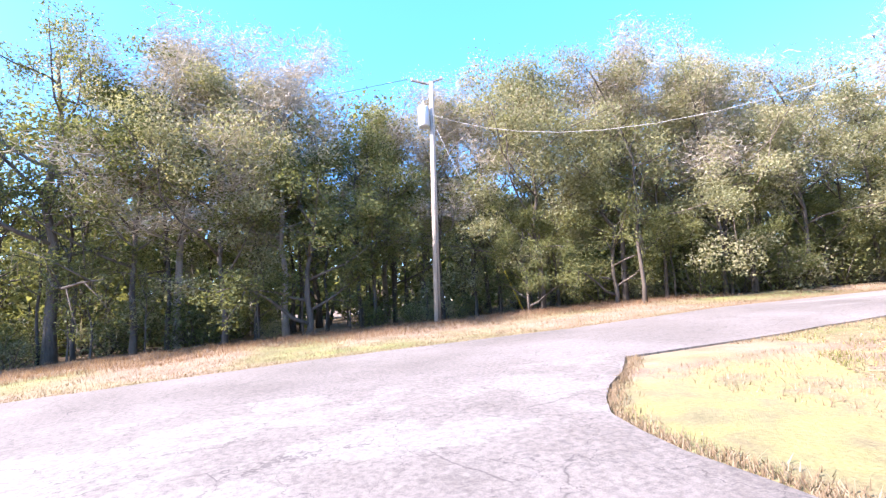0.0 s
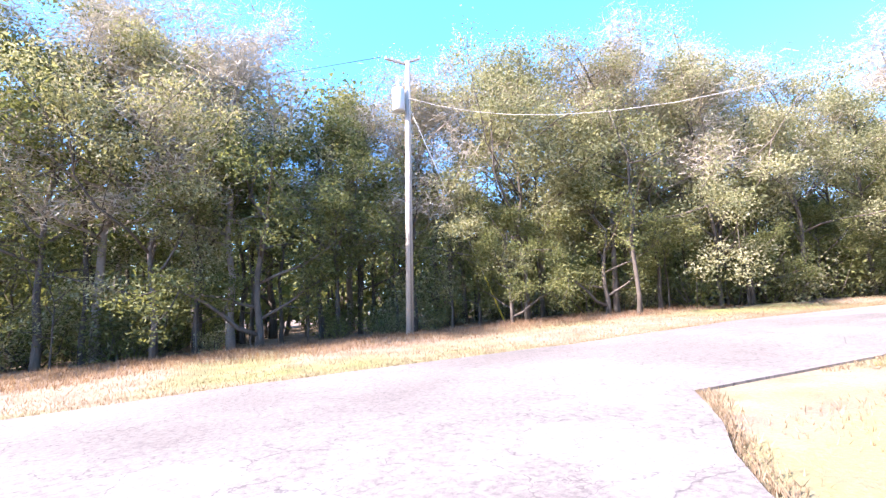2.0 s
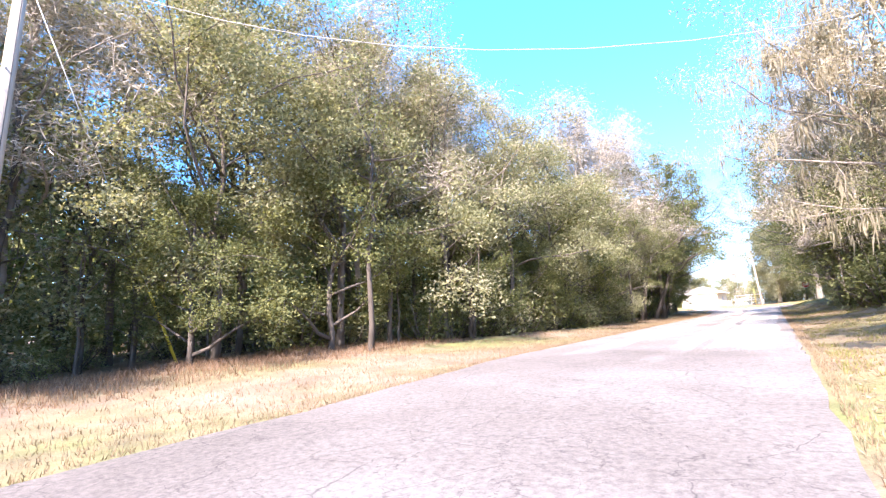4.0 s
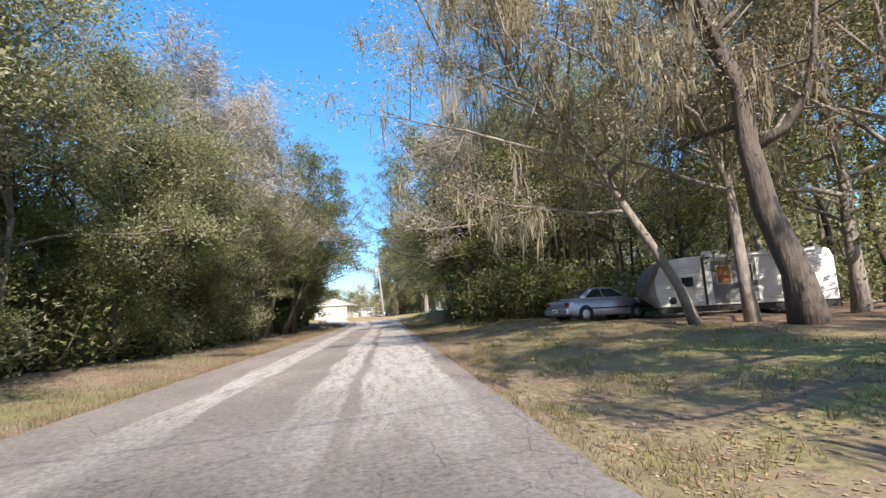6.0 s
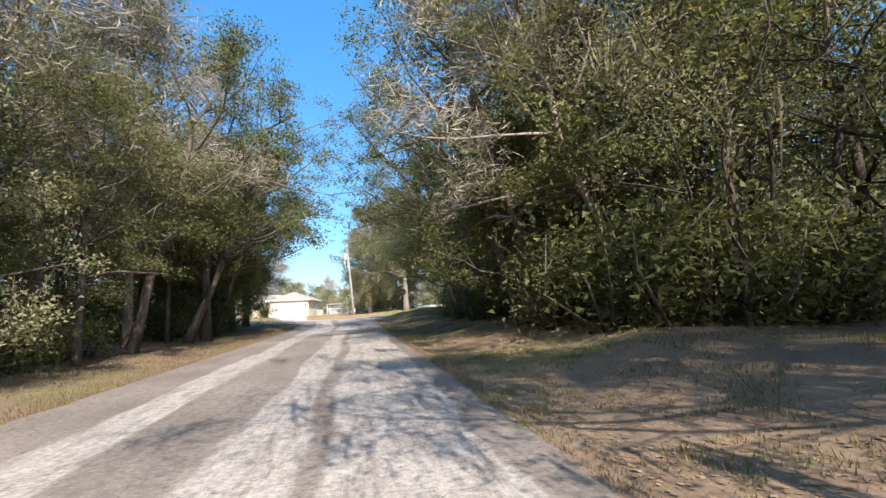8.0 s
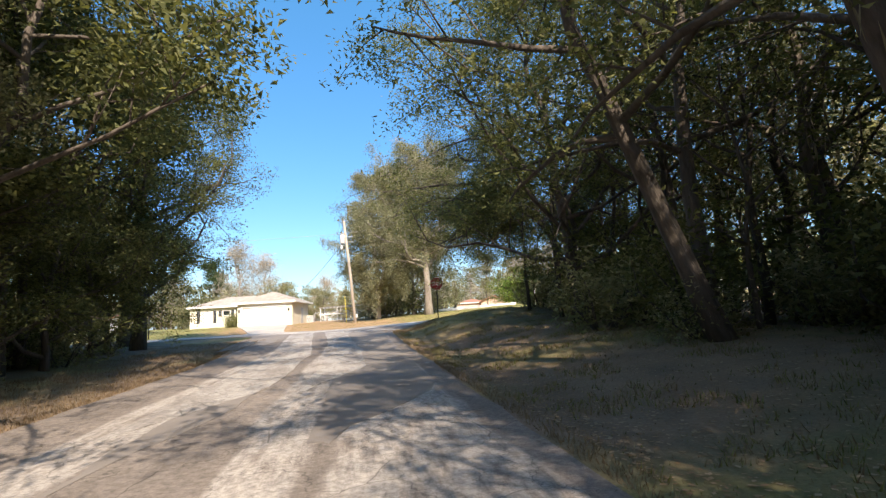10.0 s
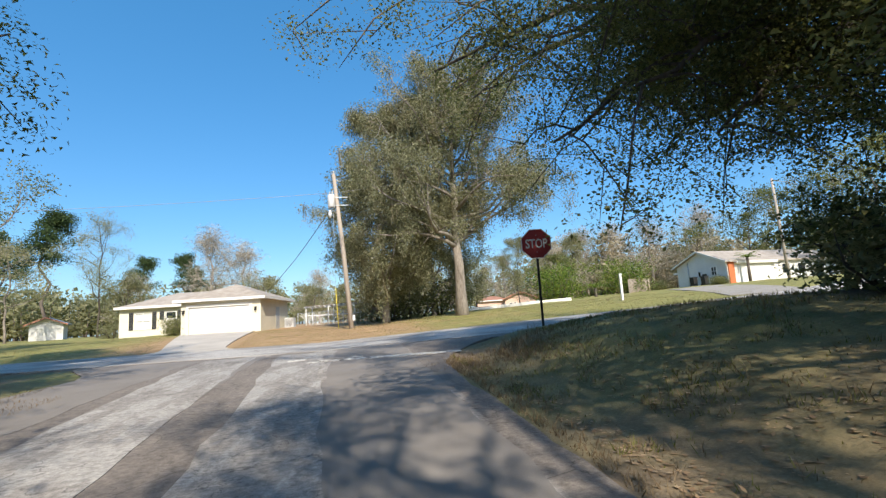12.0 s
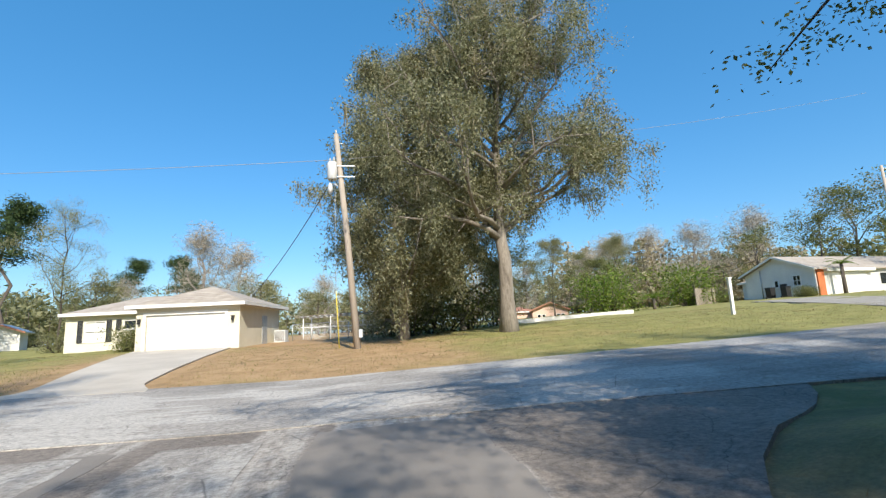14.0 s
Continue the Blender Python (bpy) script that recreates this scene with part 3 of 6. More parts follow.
def grow_tree(name, seed, height, reach, girth, label, category="tree", lean=(0.0, 0.0), first=0.3, limbs=9, subs=4, per=26,
              leaf=0.20, slim=0.36, droop=0.2, clump=0.42, leaves=LEAF_OAK, bark=BARK, moss=0, moss_len=0.7, twigs=False, top=0.96, rise=0.55, dry=0.0, arms=(), hang=0, tip=0.6, oval=False):
    rng = np.random.default_rng(seed)
    root = empty(name, pose(0, 0, 0), label, category)
    vs, fs = [], []
    n = 8
    path = []
    wob = rng.normal(size=(n + 1, 2)) * 0.025 * height
    for i in range(n + 1):
        s = i / n
        path.append(Vector((lean[0] * height * s ** 1.3 + wob[i, 0] * s, lean[1] * height * s ** 1.3 + wob[i, 1] * s, -0.3 + (height * 0.86 + 0.3) * s)))
    radii = [girth * (1.35 if i == 0 else 1.0) * (1 - 0.85 * i / n) + 0.015 for i in range(n + 1)]
    add_tube(vs, fs, path, radii, 9)
    mesh_ob("trunk", vs, fs, bark, root, True)
    vs, fs, tips = [], [], []

    def on_path(s):
        q = min(n - 1e-6, max(0.0, s * n))
        i = int(q)
        return path[i].lerp(path[i + 1], q - i), radii[i]

    az = rng.random() * 6.28
    for k in range(limbs):
        s = first + (top - first) * (k + rng.random() * 0.7) / limbs
        p, r = on_path(s)
        az += 2.4 + rng.normal() * 0.35
        h = (s - first) / max(0.05, top - first)
        length = reach * (0.55 + 0.6 * math.sin(math.pi * min(1.0, 0.25 + 0.72 * h))) * (0.8 + 0.4 * rng.random())
        if h > 0.8:
            length *= tip
        tilt = rise * (0.45 + 0.9 * h) + 0.2 * rng.normal()
        tilt = max(0.28, tilt)
        d = Vector((math.cos(az) * math.cos(tilt), math.sin(az) * math.cos(tilt), math.sin(tilt)))
        pts = [p]
        for j in range(1, 6):
            d = (d + Vector(rng.normal(size=3)) * 0.20 + Vector((0, 0, 0.06))).normalized()
            pts.append(pts[-1] + d * length / 5)
        r0 = max(0.028, r * 0.46)
        add_tube(vs, fs, pts, [r0 * (1 - 0.83 * j / 5) + 0.008 for j in range(6)], 6)
        tips.append(pts[-1])
        for c in range(subs):
            q = 1.4 + 3.4 * (c + rng.random()) / subs
            i = min(4, int(q))
            b = pts[i].lerp(pts[i + 1], q - i)
            e = (d * 0.5 + Vector(rng.normal(size=3)) * 0.8 + Vector((0, 0, 0.25))).normalized()
            ln = length * (0.28 + 0.22 * rng.random())
            m1 = b + e * ln * 0.5 + Vector(rng.normal(size=3)) * 0.08 * ln
            m2 = b + e * ln
            add_tube(vs, fs, [b, m1, m2], [r0 * 0.34, r0 * 0.22, 0.008], 4)
            tips += [m1, m2, m1.lerp(m2, 0.5) + Vector(rng.normal(size=3)) * 0.3]
            if twigs:
                for _ in range(5):
                    e2 = (e + Vector(rng.normal(size=3)) * 0.8).normalized()
                    g = m1.lerp(m2, rng.random())
                    add_tube(vs, fs, [g, g + e2 * ln * (0.3 + 0.4 * rng.random())], [0.012, 0.004], 3, False)
    # long heavy limbs to given ends, with hanging sprays
    for s, end in arms:
        p, r = on_path(s)
        e = Vector(end)
        mid_ = p.lerp(e, 0.45) + Vector((0, 0, 0.16 * (e - p).length))
        pts = []
        for j in range(9):
            u = j / 8
            pts.append(p * (1 - u) ** 2 + mid_ * 2 * u * (1 - u) + e * u * u + Vector(rng.normal(size=3)) * (0.10 if j else 0.0))
        r0 = r * 0.75
        add_tube(vs, fs, pts, [r0 * (1 - 0.85 * j / 8) + 0.01 for j in range(9)], 7)
        ln = (e - p).length
        for c in range(16):
            q = 1.2 + 6.7 * (c + rng.random()) / 16
            i = min(7, int(q))
            b = pts[i].lerp(pts[i + 1], q - i)
            d = Vector((rng.normal(), rng.normal(), 0.15 + 0.45 * rng.normal())).normalized()
            l2 = ln * (0.16 + 0.16 * rng.random())
            m1 = b + d * l2 * 0.5
            m2 = b + d * l2 - Vector((0, 0, 0.25 * l2))
            m3 = m2 + (d * 0.4 - Vector((0, 0, 0.5 * rng.random()))) * l2
            add_tube(vs, fs, [b, m1, m2, m3], [r0 * 0.24, r0 * 0.16, 0.02, 0.007], 5)
            for u in (0.3, 0.6, 0.9):
                tips += [m1.lerp(m2, u) + Vector(rng.normal(size=3)) * 0.22, m2.lerp(m3, u) + Vector(rng.normal(size=3)) * 0.22]
            for _ in range(3):
                g = m1.lerp(m3, rng.random())
                h2 = g + Vector((rng.normal() * 0.6, rng.normal() * 0.6, -0.25 + 0.5 * rng.normal()))
                add_tube(vs, fs, [g, h2], [0.014, 0.005], 4, False)
                tips += [g.lerp(h2, 0.6), h2]
    tagged(mesh_ob("branchwork", vs, fs, bark, root, True), "", "", "", "stuff")
    cen = [tuple(t) for t in tips]
    if dry:
        high = [c for c in cen if c[2] > height * 0.62 and rng.random() < dry]
        cen = [c for c in cen if c not in set(high)]
        leafage("dry_top", leaf_cards(rng, high, int(per * 0.9), (clump, clump, clump * 0.7), leaf * 0.7, 0.0, 0.3), LEAF_DRY, root)
    if per:
        shards("crown", leaf_cards(rng, cen, per, (clump, clump, clump * 0.6), leaf, droop, slim, oval), 4 if oval else 3, leaves, root)
    if hang:
        low = np.array([c for c in cen if rng.random() < 0.7]) - np.array([0.0, 0.0, 0.55])
        leafage("hanging_foliage", leaf_cards(rng, low, hang, (clump * 0.55, clump * 0.55, 0.42), leaf, 1.3, slim * 0.8), leaves, root)
    if moss:
        quads("moss", strands(rng, [c for c in cen if rng.random() < 0.5], moss, (0.22, 0.22, 0.22), moss_len), MOSS, root)
    return root


def place(proto, x, y, turn=0.0, size=1.0, sink=0.0, label="", group="", tall=1.0, tilt=0.0):
    ob = copy_thing(proto, Matrix.Translation((x, y, ground(x, y) - sink)) @ Matrix.Rotation(radians(tilt), 4, "Y") @ Matrix.Rotation(turn, 4, "Z") @ Matrix.Diagonal((size, size, size * tall, 1)))
    return tagged(ob, label, "", group)


def forget(ob):
    for o in (*ob.children_recursive, ob):
        bpy.data.objects.remove(o)


def shrub_proto(name, seed, height, reach, label, leaves, per=22, leaf=0.13, category="bush", stems=9, clump=0.32):
    rng = np.random.default_rng(seed)
    root = empty(name, pose(0, 0, 0), label, category)
    vs, fs, tips = [], [], []
    for k in range(stems):
        a = k * 2.4 + rng.random()
        r = reach * math.sqrt(rng.random())
        e = Vector((math.cos(a) * r, math.sin(a) * r, height * (0.45 + 0.5 * rng.random() * (1 - 0.5 * r / reach))))
        b = Vector((e.x * 0.15, e.y * 0.15, -0.1))
        m1 = b.lerp(e, 0.55) + Vector(rng.normal(size=3)) * 0.12 * height
        add_tube(vs, fs, [b, m1, e], [0.035, 0.022, 0.006], 5)
        for q in (0.35, 0.55, 0.75, 0.95):
            c = (b.lerp(m1, q * 1.6) if q < 0.55 else m1.lerp(e, (q - 0.5) * 2)) + Vector(rng.normal(size=3)) * 0.16 * reach
            tips.append((c.x, c.y, max(0.12, c.z)))
    tagged(mesh_ob("branchwork", vs, fs, BARK, root, True), "", "", "", "stuff")
    leafage("foliage", leaf_cards(rng, tips, per, (clump, clump, clump * 0.8), leaf, 0.0, 0.34), leaves, root)
    return root


# ---------- the woods on both sides ----------
OAKS = [
    grow_tree("oak_tree", 11, 12.5, 4.4, 0.12, "tall evergreen oak with a dense dark green crown", first=0.28, limbs=15, subs=5, per=108, leaf=0.145, clump=0.36, dry=0.15),
    grow_tree("oak_tree", 12, 12.0, 4.2, 0.105, "evergreen oak with olive leaves at the wood's edge", first=0.22, limbs=16, subs=5, per=190, leaf=0.115, clump=0.38, leaves=LEAF_OLIVE, dry=0.35),
    grow_tree("oak_tree", 13, 13.5, 4.3, 0.115, "tall oak with patchy yellowish leaves and grey limbs", first=0.24, limbs=16, subs=5, per=170, leaf=0.115, clump=0.39, leaves=LEAF_OLIVE, dry=0.7),
    grow_tree("oak_tree", 14, 9.0, 3.6, 0.13, "young evergreen oak with low dense branches", first=0.08, limbs=13, subs=5, per=120, leaf=0.135, slim=0.30, clump=0.34, leaves=LEAF_OAK),
]
OAKS.append(grow_tree("oak_tree", 19, 12.5, 4.2, 0.16, "slender oak with an open crown beside the road", first=0.30, limbs=13, subs=5, per=60, leaf=0.115, slim=0.30, clump=0.22))
OAKS.append(grow_tree("oak_tree", 20, 13.5, 4.4, 0.20, "tall dark oak leaning over the road", first=0.26, limbs=14, subs=6, per=56, leaf=0.115, slim=0.30, clump=0.23, moss=7, moss_len=0.6))
OAKS.append(grow_tree("oak_tree", 25, 14.0, 4.0, 0.15, "tall pale oak with fine bare twigs and beige remnants of foliage", first=0.34, limbs=17, subs=6, per=70, leaf=0.36, slim=0.05, droop=-0.1, clump=0.42, leaves=LEAF_PALE, bark=TWIG, rise=0.75))
TALL = [12.5, 12.0, 13.5, 9.0, 12.5, 13.5, 14.0]
DEEP = [
    grow_tree("oak_tree", 111, 13.0, 4.6, 0.15, "evergreen oak deeper in the woods", first=0.16, limbs=12, subs=3, per=56, leaf=0.24, clump=0.55, dry=0.2),
    grow_tree("oak_tree", 112, 12.0, 4.4, 0.13, "olive-leaved oak deeper in the woods", first=0.30, limbs=11, subs=3, per=56, leaf=0.24, clump=0.55, leaves=LEAF_OLIVE, bark=BARK_PALE, dry=0.4),
]
EAST = grow_tree("oak_tree", 113, 13.0, 4.4, 0.14, "dark small-leaved oak inside the east woods", first=0.22, limbs=13, subs=4, per=90, leaf=0.14, slim=0.32, clump=0.46, bark=BARK_DARK)
EAST_PALE = grow_tree("oak_tree", 114, 13.5, 4.4, 0.12, "olive small-leaved oak inside the east woods", first=0.3, limbs=14, subs=4, per=90, leaf=0.13, slim=0.3, clump=0.44, leaves=LEAF_OLIVE, bark=BARK_DARK, dry=0.25, moss=8, moss_len=0.8)
BARE = grow_tree("bare_tree", 15, 12.5, 4.0, 0.15, "nearly leafless grey winter tree with fine twigs", first=0.35, limbs=11, subs=4, per=22, leaf=0.16, slim=0.22, clump=0.5, leaves=LEAF_DRY, bark=TWIG, twigs=True)
SAPLING = grow_tree("young_tree", 16, 7.0, 1.8, 0.05, "thin young tree with sparse leaves under the canopy", first=0.3, limbs=8, subs=3, per=14, leaf=0.14, bark=BARK)
STEM = grow_tree("young_tree", 26, 9.0, 1.5, 0.075, "slim dark stem with hardly any leaves in the thicket", first=0.40, limbs=7, subs=1, per=16, leaf=0.13, bark=BARK_DARK)
MOSSY = grow_tree("mossy_oak", 17, 12.5, 4.8, 0.20, "oak hung with grey moss beside the road", first=0.2, limbs=14, subs=5, per=104, leaf=0.14, leaves=LEAF_OAK, moss=20, moss_len=0.7, bark=BARK_PALE)
SHRUB = [
    shrub_proto("shrub", 21, 2.4, 1.6, "dark leafy shrub in the undergrowth", LEAF_OAK, 46, 0.14),
    shrub_proto("shrub", 22, 1.7, 1.4, "light green leafy shrub in the undergrowth", LEAF_OLIVE, 46, 0.135),
]
PROTOS = [*OAKS, *DEEP, EAST, EAST_PALE, BARE, SAPLING, STEM, MOSSY, *SHRUB]


def plant_woods():
    rng = np.random.default_rng(5)
    pick = lambda seq: seq[int(rng.integers(len(seq)))]

    def oak(k, x, y, height, group, tilt=0.0):
        place(OAKS[k], x, y, rng.random() * 6.28, height / TALL[k], 0.0, "", group, 1.0, tilt)

    west, east = "trees of the west woods", "trees of the east woods"
    # front row along the west verge, from south to north
    for k, x, y, h in ((1, -12.0, -92.5, 12), (0, -12.6, -88.5, 13), (5, -13.4, -83.4, 15.0), (0, -13.2, -80.5, 12.5), (1, -12.6, -77, 12.2), (3, -12.4, -73.6, 9.0),
                       (0, -14.2, -70.5, 10.5), (6, -15.5, -66.8, 13.2), (1, -12.2, -62.5, 13.0), (2, -11.0, -58.6, 13.8), (6, -12.6, -56.0, 14.4), (1, -10.0, -53.4, 12.6), (6, -11.8, -51.0, 14.6), (2, -9.2, -48.6, 13.0), (1, -8.8, -44.0, 11.6), (0, -8.9, -40.6, 10.5),
                       (1, -8.6, -36.8, 9.0), (6, -9.6, -34.6, 17.0), (6, -9.8, -29.4, 17.0), (1, -8.4, -29.6, 10.6), (6, -8.8, -25.2, 16.0), (0, -8.4, -22.0, 10.0), (4, -7.1, -20.4, 17.0), (0, -9.4, -9.8, 13.0), (2, -9.2, -18.2, 13.0), (0, -9.6, -14.0, 12.5), (6, -14.0, -79.0, 15.2), (6, -13.8, -74.6, 13.6), (2, -15.6, -64.0, 13.4), (1, -15.0, -60.4, 13.2), (2, -14.0, -55.0, 14.0), (1, -13.4, -50.4, 13.0), (0, -16.4, -76.0, 13.0), (1, -16.8, -69.0, 12.0)):
        oak(k, x, y, h, west)
    for x, y in ((-9.4, -47.0), (-10.6, -59.4), (-11.6, -63.6), (-10.0, -12.5), (-11.0, -6.4)):
        oak(3, x, y, 5.0 + 2.5 * rng.random(), west)
    for i, y in enumerate((-55.6, -53.0, -51.2, -49.4, -47.0, -45.2, -43.0, -41.2, -39.0, -37.2, -35.0, -33.2, -31.0, -28.8)):
        x = -9.3 - 0.09 * max(0.0, -42.0 - y) + 0.8 * rng.random()
        place(SHRUB[i % 2], x, y + rng.random(), rng.random() * 6.28, 0.9 + 0.5 * rng.random(), 0.0, "", west)
    for x, y, h in ((-9.6, -52.0, 5.2), (-9.4, -45.6, 4.6), (-9.0, -38.6, 5.4), (-9.0, -34.0, 4.8), (-8.4, -10.4, 7.0), (-9.0, -6.8, 6.5), (-8.6, -13.6, 6.4), (-9.8, -3.8, 5.5), (-8.6, -17.4, 6.0)):
        oak(3, x, y, h, west)
    for x, y, h in ((-8.6, -40.0, 9.0), (-8.2, -35.0, 9.5), (-7.4, -31.6, 9.0)):
        oak(4, x, y, h, west)
    for depth, step in ((5.5, 4.2),):
        y = -94.0
        while y < 0.0:
            x = (-13.0 if y < -60 else -9.5) - depth - rng.random() * 2.5
            place(pick([DEEP[0], DEEP[1], DEEP[0], BARE, DEEP[1]]), x, y, rng.random() * 6.28, 0.9 + 0.3 * rng.random(), 0.0, "", west)
            y += step * (0.8 + 0.4 * rng.random())
    # east woods
    for k, x, y, h in ((0, 10.0, -35.6, 14.0), (5, 9.2, -30.8, 15.0), (5, 9.6, -26.0, 15.5), (4, 9.8, -22.0, 13.5), (4, 7.6, -17.2, 14.0), (4, 9.6, -13.4, 13.0), (5, 11.5, -16.5, 13.0), (4, 7.6, -34.0, 13.5)):
        oak(k, x, y, h, east)
    for p, x, y, turn, size in ((EAST_PALE, 11.8, -39.8, 0.4, 1.0), (EAST, 14.6, -41.2, 1.9, 1.1), (EAST_PALE, 17.6, -40.2, 3.1, 1.1), (EAST, 13.2, -37.0, 4.4, 1.05), (EAST_PALE, 20.0, -43.0, 5.5, 1.1)):
        place(p, x, y, turn, size, 0.0, "", east)
    # oaks that lean out over the road
    for k, x, y, h, a in ((6, 8.6, -34.2, 14.0, -18), (4, 6.9, -32.0, 14.0, -17), (4, 6.5, -30.0, 13.5, -17), (4, 6.4, -22.8, 15.0, -17), (4, -7.6, -27.6, 14.0, 13), (4, -7.6, -21.6, 15.0, 21), (4, 6.6, -18.6, 14.5, -20), (0, -7.8, -16.0, 14.0, 15), (5, 8.8, -21.2, 14.0, -4)):
        oak(k, x, y, h, east if x > 0 else west, a)
    for x, y, k in ((6.8, -36.0, 1.5), (7.8, -37.0, 1.6), (8.9, -37.8, 1.5), (6.2, -33.6, 1.4), (10.2, -38.4, 1.4)):
        place(SHRUB[0], x, y, x * 5, k, 0.0, "", east)
    for x, y, h in ((6.6, -31.4, 8.0), (7.6, -27.8, 7.6)):
        oak(3, x, y, h, east)
    place(MOSSY, 9.2, -29.2, 1.0, 1.1, 0.0, "", east)
    for depth, step, y1 in ((12.5, 4.0, -3.0), (18.0, 6.0, -5.0)):
        y = -46.0
        while y < y1:
            x = depth + rng.random() * 2.5
            if not (y < -37 and x < 17.0):
                place(pick([EAST, EAST_PALE, EAST_PALE, BARE]), x, y, rng.random() * 6.28, 1.0 + 0.3 * rng.random(), 0.0, "", east)
            y += step * (0.8 + 0.4 * rng.random())
    # undergrowth and thin stems
    for _ in range(64):
        y = -100 + 96 * rng.random()
        x = (-13.2 if y < -60 else -11.4 if y < -45 else -8.0) - 5.0 * rng.random() ** 1.3
        place(pick(SHRUB), x, y, rng.random() * 6.28, 0.6 + 0.6 * rng.random(), 0.0, "", "shrubs of the west woods")
    for _ in range(36):
        y = -100 + 96 * rng.random()
        x = (-13.0 if y < -60 else -9.0) - 10.0 * rng.random()
        place(SAPLING, x, y, rng.random() * 6.28, 0.7 + 0.6 * rng.random(), 0.0, "", "young trees of the west woods")
    for _ in range(28):
        y = -38 + 33 * rng.random()
        x = 6.6 + 9.0 * rng.random() ** 1.3
        place(pick(SHRUB), x, y, rng.random() * 6.28, 0.5 + 0.7 * rng.random(), 0.0, "", "shrubs of the east woods")
    for _ in range(22):
        y = -42 + 38 * rng.random()
        x = 8.0 + 9.0 * rng.random()
        place(SAPLING, x, y, rng.random() * 6.28, 0.7 + 0.6 * rng.random(), 0.0, "", "young trees of the east woods")
    for i in range(84):
        y = -96 + 92 * (i + rng.random()) / 84
        x = (-13.2 if y < -60 else -9.2) - 7.0 * rng.random() ** 1.4
        place(STEM, x, y, rng.random() * 6.28, 0.7 + 0.6 * rng.random(), 0.0, "", "young trees of the west woods")
    for i in range(48):
        y = -40 + 36 * (i + rng.random()) / 48
        x = 8.2 + 8.0 * rng.random() ** 1.2
        place(STEM, x, y, rng.random() * 6.28, 0.7 + 0.6 * rng.random(), 0.0, "", "young trees of the east woods")
    for x, y, k in ((-9.2, -17.6, 0), (-9.4, -13.0, 1), (-10.2, -10.0, 0), (-10.6, -7.4, 0), (-11.4, -4.6, 1), (-9.0, -20.6, 0)):
        place(SHRUB[k], x, y, x * 5, 1.1, 0.0, "", "shrubs of the west woods")
    for i in range(36):
        y = -58 + 52 * (i + rng.random()) / 36
        place(SHRUB[0], -12.5 - 4.5 * rng.random(), y, rng.random() * 6.28, 1.1 + 0.5 * rng.random(), 0.0, "", "shrubs of the west woods")
    # leafy undergrowth along the edge of the east woods
    for i in range(30):
        y = -41.5 + 36 * (i + rng.random()) / 30
        x = (10.6 if y < -32 else 9.0) + 3.0 * rng.random()
        place(SHRUB[0 if rng.random() < 0.7 else 1], x, y, rng.random() * 6.28, 0.9 + 0.7 * rng.random(), 0.0, "", "shrubs of the east woods")
    # low growth at the edge of the south-west woods
    for i in range(26):
        y = -97.0 + 1.36 * i + rng.random()
        place(pick([SAPLING, SHRUB[0], SAPLING, SHRUB[1], SHRUB[0]]), -12.3 - 1.6 * rng.random(), y, rng.random() * 6.28, 0.42 + 0.34 * rng.random(), 0.0, "", "shrubs of the west woods")


plant_woods()


def belt(name, x0, x1, y0, y1, height, n, seed, label, material=LEAF_OAK, size=0.95, crown=3.0):
    """A far stretch of woods: stems and many separate crowns of leaves with an uneven outline."""
    rng = np.random.default_rng(seed)
    m = max(12, int((x1 - x0) * (y1 - y0) / (crown * crown * 1.5)))
    cx = x0 + (x1 - x0) * rng.random(m) + rng.normal(size=m) * crown * 0.6
    cy = y0 + (y1 - y0) * rng.random(m) + rng.normal(size=m) * crown * 0.6
    r = crown * (0.6 + 0.7 * rng.random(m))
    top = height * (0.65 + 0.5 * rng.random(m))
    base = np.array([ground(p, q) for p, q in zip(cx, cy)])
    k = rng.integers(m, size=n)
    d = rng.normal(size=(n, 3))
    d = d / np.linalg.norm(d, axis=1, keepdims=True) * (0.45 + 0.55 * rng.random((n, 1)) ** 0.6)
    low = rng.random(n) ** 1.3
    z = base[k] + top[k] * (0.12 + 0.86 * low)
    wide = r[k] * np.sqrt(np.clip(1.0 - (low * 1.5 - 0.5) ** 2, 0.08, 1.0))
    c = np.stack([cx[k] + d[:, 0] * wide, cy[k] + d[:, 1] * wide, z], 1)
    leaves = leafage(name, leaf_cards(rng, c, 1, (0.3, 0.3, 0.3), size, 0.1, 0.45), material)
    tagged(leaves, label, "woods", "", "stuff")
    vs, fs = [], []
    for i in range(m):
        add_tube(vs, fs, [(cx[i], cy[i], base[i] - 0.3), (cx[i] + rng.normal() * 0.4, cy[i] + rng.normal() * 0.4, base[i] + top[i] * 0.8)], [0.16, 0.05], 5, False)
    tagged(mesh_ob("branchwork", vs, fs, BARK, leaves), "", "", "", "stuff")


belt("far_woods", -52.0, -25.0, -140.0, -6.0, 12.0, 62000, 91, "deep dark woods behind the roadside trees", LEAF_OAK, 0.8)
belt("far_woods", -27.0, -19.0, -140.0, -20.0, 3.2, 14000, 89, "dark undergrowth deep in the woods", LEAF_OAK, 0.5, 1.8)
belt("far_woods", 21.0, 46.0, -44.0, -7.0, 12.0, 44000, 92, "deep woods behind the yard", LEAF_OLIVE, 0.42)
belt("far_woods", 17.0, 24.0, -44.0, -6.0, 3.4, 9000, 88, "undergrowth behind the yard", LEAF_OLIVE, 0.35, 1.8)
belt("far_woods", -110.0, 120.0, 108.0, 126.0, 9.0, 26000, 93, "distant line of mixed winter trees", LEAF_OLIVE, 1.0)
belt("far_woods", -120.0, -60.0, 10.0, 108.0, 10.0, 18000, 94, "distant line of trees to the west", LEAF_OLIVE, 1.0)
